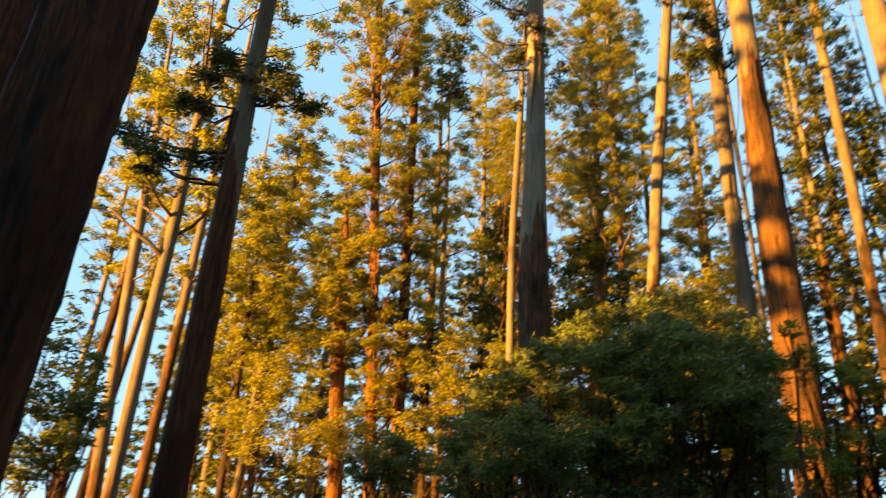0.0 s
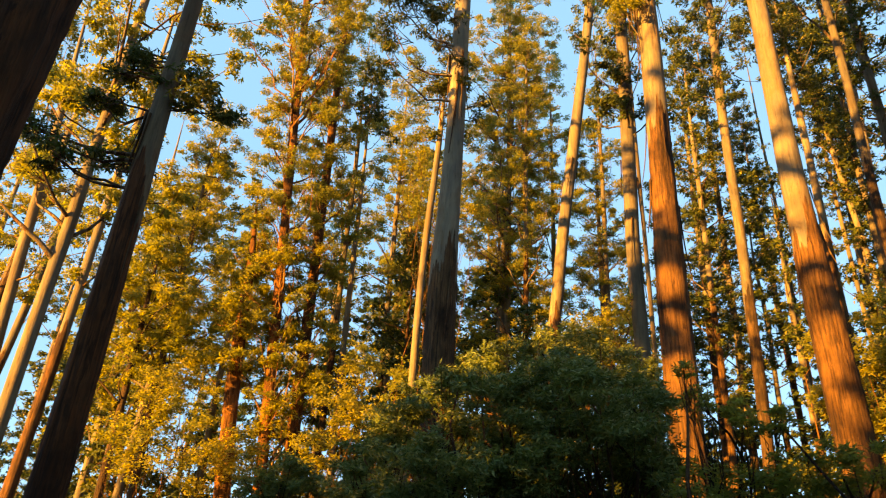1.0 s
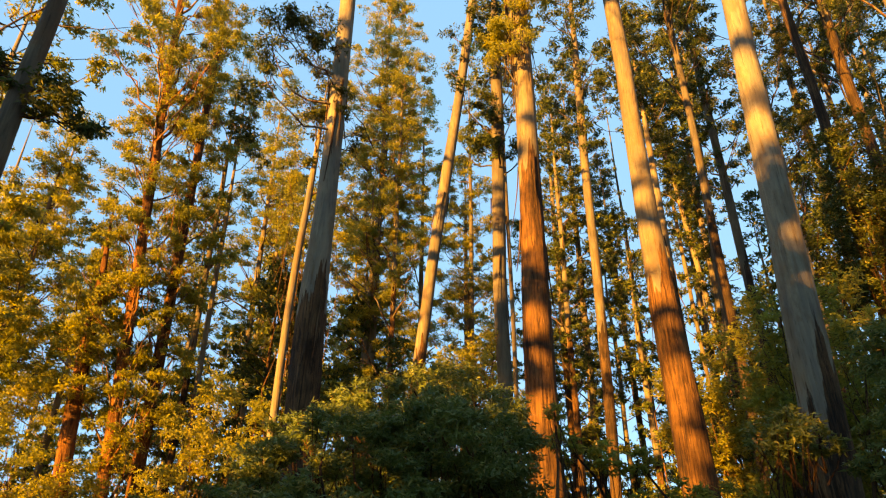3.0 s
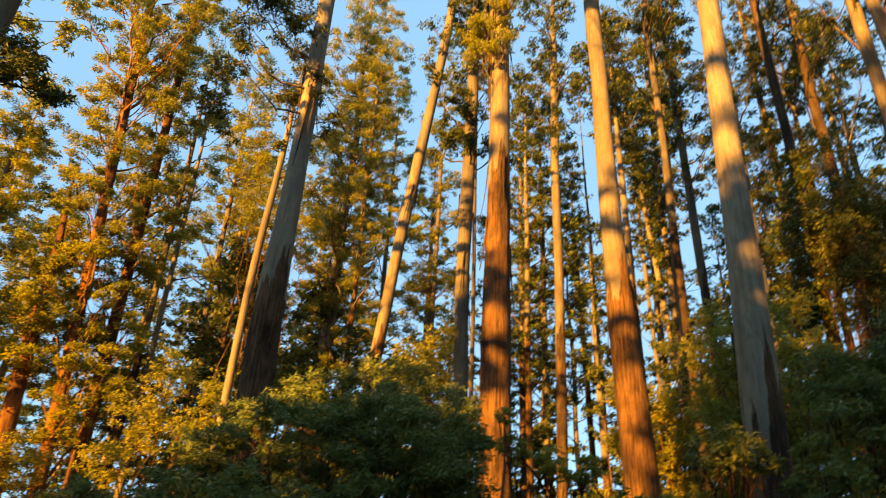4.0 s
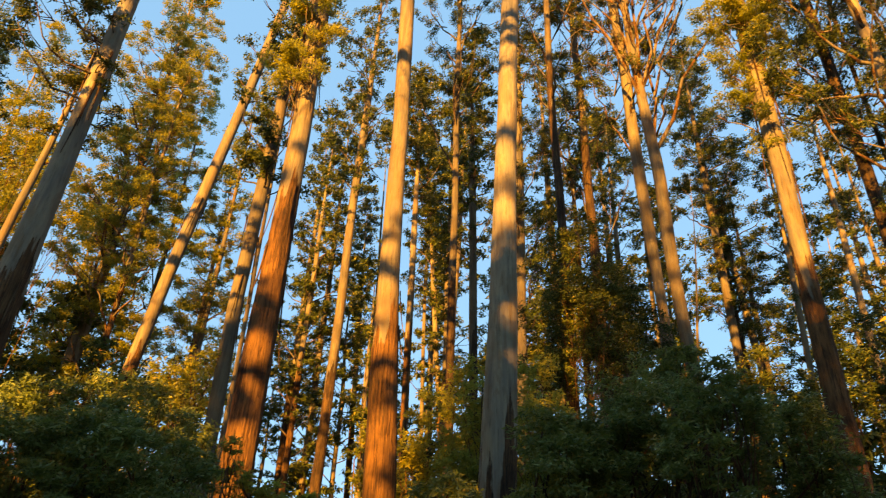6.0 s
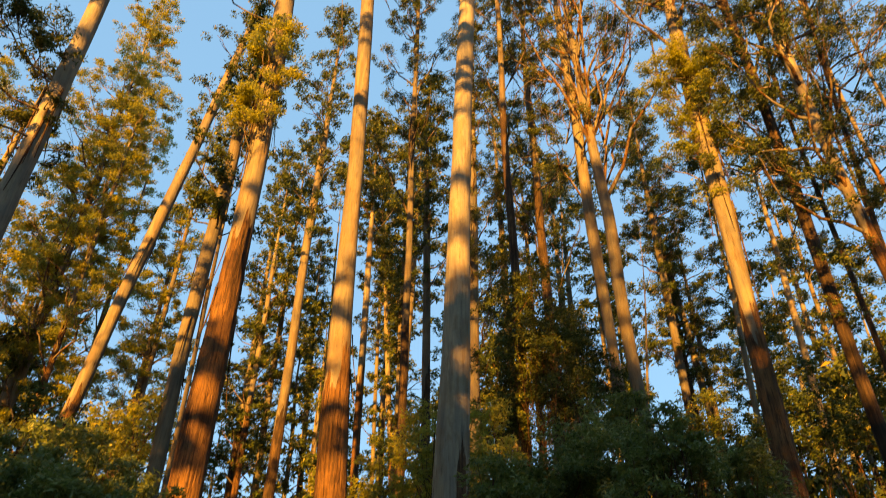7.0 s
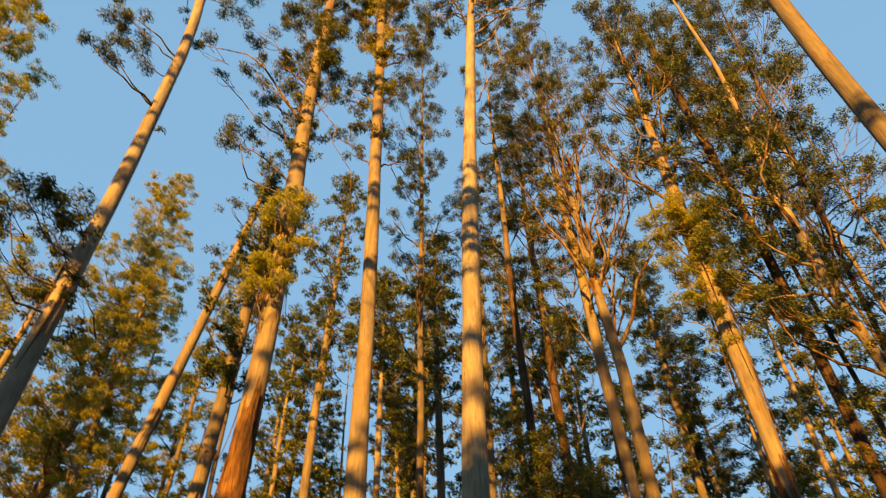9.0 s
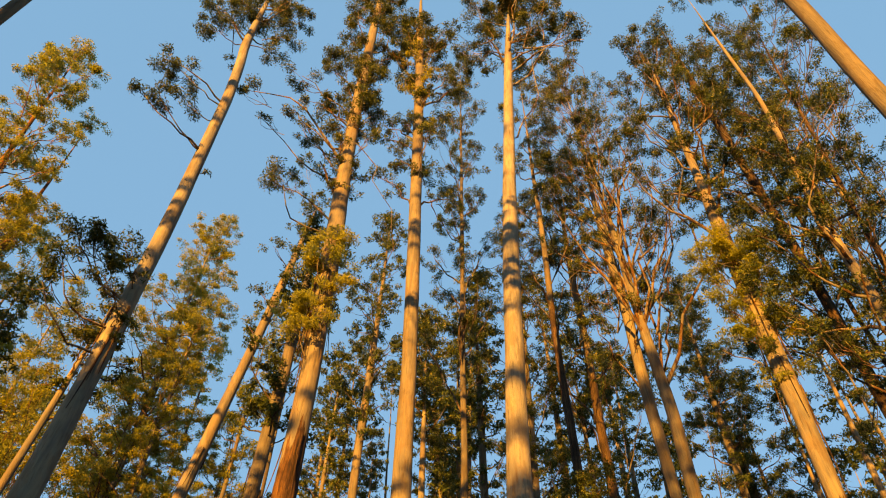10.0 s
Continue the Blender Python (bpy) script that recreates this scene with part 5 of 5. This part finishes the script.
def scatter():
    rng = random.Random(12)
    ahead, behind = far_kinds((0.44, 0.18)), far_kinds((0.95, 0.4))

    def put(x, y, kind, s, kinds=ahead):
        m = pose(x, y, 0, rng.uniform(-1, 1), rng.uniform(-1, 1), rng.uniform(0, 360))
        copy_thing(kinds[kind], m @ Matrix.Diagonal((s, s, s, 1)))

    # beyond the nearer trees
    for i in range(74):
        az = radians(30 - 136 * (i + rng.uniform(0, 1)) / 74)
        r, s = rng.uniform(66, 115), rng.uniform(0.8, 1.1) if az > -0.66 else rng.uniform(1.0, 1.3)
        if az < 0.1 or i % 2:
            put(-math.sin(az) * r, math.cos(az) * r, rng.randrange(6), s)
    # younger trees and tall scrub that close the view low down between the boles
    for i in range(56):
        az, r = radians(25 - 130 * (i + rng.uniform(0, 1)) / 56), rng.uniform(52, 100)
        put(-math.sin(az) * r, math.cos(az) * r, 6 + rng.randrange(2), rng.uniform(0.9, 1.45))
    # unseen, added at the camera's back, thickest to shade the trees to the east
    for i in range(26):
        n, u = -50 + 2.05 * (i + rng.uniform(0, 1)), -rng.uniform(22, 58)
        if not -8.6 < n < -0.4:
            put(*lane(u, n), rng.randrange(5), rng.uniform(0.85, 1.1) * (0.4 if -20 < n < -8.6 else 1.0), behind)
    for i in range(14):
        az, r = radians(172 + 82 * (i + rng.uniform(0, 1)) / 14), rng.uniform(14, 38)
        x, y = -math.sin(az) * r, math.cos(az) * r
        put(x, y, (1, 3, 5)[i % 3], rng.uniform(0.75, 1.0) * (0.45 if -20 < 0.848 * y - 0.53 * x < -8.6 else 1.0), behind)
    # low young trees far out on the sunny side
    for i in range(9):
        put(*lane(-rng.uniform(55, 90), 28 + 6.0 * i), rng.randrange(6), rng.uniform(0.32, 0.45), behind)
    for k in ahead + behind:
        for o in (*k.children_recursive, k):
            bpy.data.objects.remove(o)


scatter()

# unseen dense trees, added behind the camera to shade understorey and nearest boles
for i, (u, n, h, lo, reach) in enumerate(((-22, 19.6, 25.5, 5, 2.0), (-27, 17.4, 40, 5, 2.6), (-14, 6.5, 9.5, 2, 2.2), (-30, 5.9, 23.5, 5, 1.9), (-37, 5.7, 24, 9, 1.7), (-25, 6.5, 17, 6, 0.9), (-38, 0.6, 31, 6, 2.6), (-44, -3.4, 27, 6, 2.6), (-20, -6.1, 24, 3, 2.2),
                                          (-26, -0.6, 27, 8, 2.0), (-34, 19.2, 25, 8, 2.2), (-24, -9.2, 21, 6, 2.4), (-33, -12.4, 40, 8, 2.4), (-28, -18, 36, 8, 2.8), (-40, -25, 46, 8, 3.4))):
    tree(*lane(u, n), (0.0, 0.0), h, 3, 0.4, 20, 0.3, rough_to=9, crown=[(lo, h, reach, 56, 1.4)], leaf=(0.6, 0.26), cover=1.0, far=True, sides=10, step=1.2,
         seed=140 + i, label="unseen dense gum with a full dark olive crown, added for shade")


# unseen thin gums added there; tiers of foliage break sun on the stout boles
def dapple_gum(u, n, h, side, stretches, seed):
    """A thin gum with small scattered clumps to one side. stretches: rows of (from, to, clumps)."""
    rng = random.Random(seed)
    x, y = lane(u, n)
    spots = []
    for lo, hi, count in stretches:
        for k in range(count):
            ex, ey = lane(u + rng.uniform(-1.2, 1.2), n + side + rng.gauss(0, 0.55))
            spots.append((ex - x, ey - y, lo + (hi - lo) * (k + rng.uniform(-0.2, 1.2)) / count, rng.uniform(0.4, 0.85)))
    tree(x, y, (0.0, 0.0), h, 3, 0.3, 20, 0.22, rough_to=9, clumps=spots, leaf=(0.3, 0.13), cover=3.2, far=True, sides=10, step=1.2,
         seed=seed, label="unseen thin gum with scattered olive foliage, added to break the sun")


dapple_gum(-28, 14.9, 46, -1.8, ((16.4, 21.8, 17), (25.0, 30.0, 5), (36.0, 46.0, 4)), 160)
dapple_gum(-28, 10.7, 54, -1.8, ((17.0, 20.5, 5), (22.0, 26.0, 8), (36.5, 53.0, 13)), 161)
dapple_gum(-36, 8.0, 56, -1.8, ((23.0, 55.0, 30),), 162)
dapple_gum(-28, 21.4, 52, -1.8, ((30.5, 34.0, 5), (35.5, 51.0, 10)), 163)
dapple_gum(-36, 7.4, 66, -1.8, ((41.0, 64.0, 42),), 164)


def shade_belt():
    """An unseen thicket of blackwoods, added along the sunward side to cast shade."""
    rng = random.Random(4)
    for i in range(11):
        tall = 1.45 if i in (8, 9) else 1.25 if i in (3, 4) else 0.82 if i in (6, 7) else 1.0
        x, y = lane(-15 + rng.uniform(-1.5, 1.5), -14 + 3.8 * i)
        blobs = [(rng.uniform(-2.2, 2.2), rng.uniform(-2.2, 2.2), 1.2 + 9.5 * tall * k / 11 + rng.uniform(-0.5, 0.5), rng.uniform(1.1, 1.7)) for k in range(12)]
        shrub(x, y, blobs, leaf=(0.34, 0.15), cover=0.5 if i in (0, 1, 2, 10) else 1.0, seed=400 + i, name="blackwood", label="unseen dense dark blackwood in a low thicket, added for shade")


shade_belt()
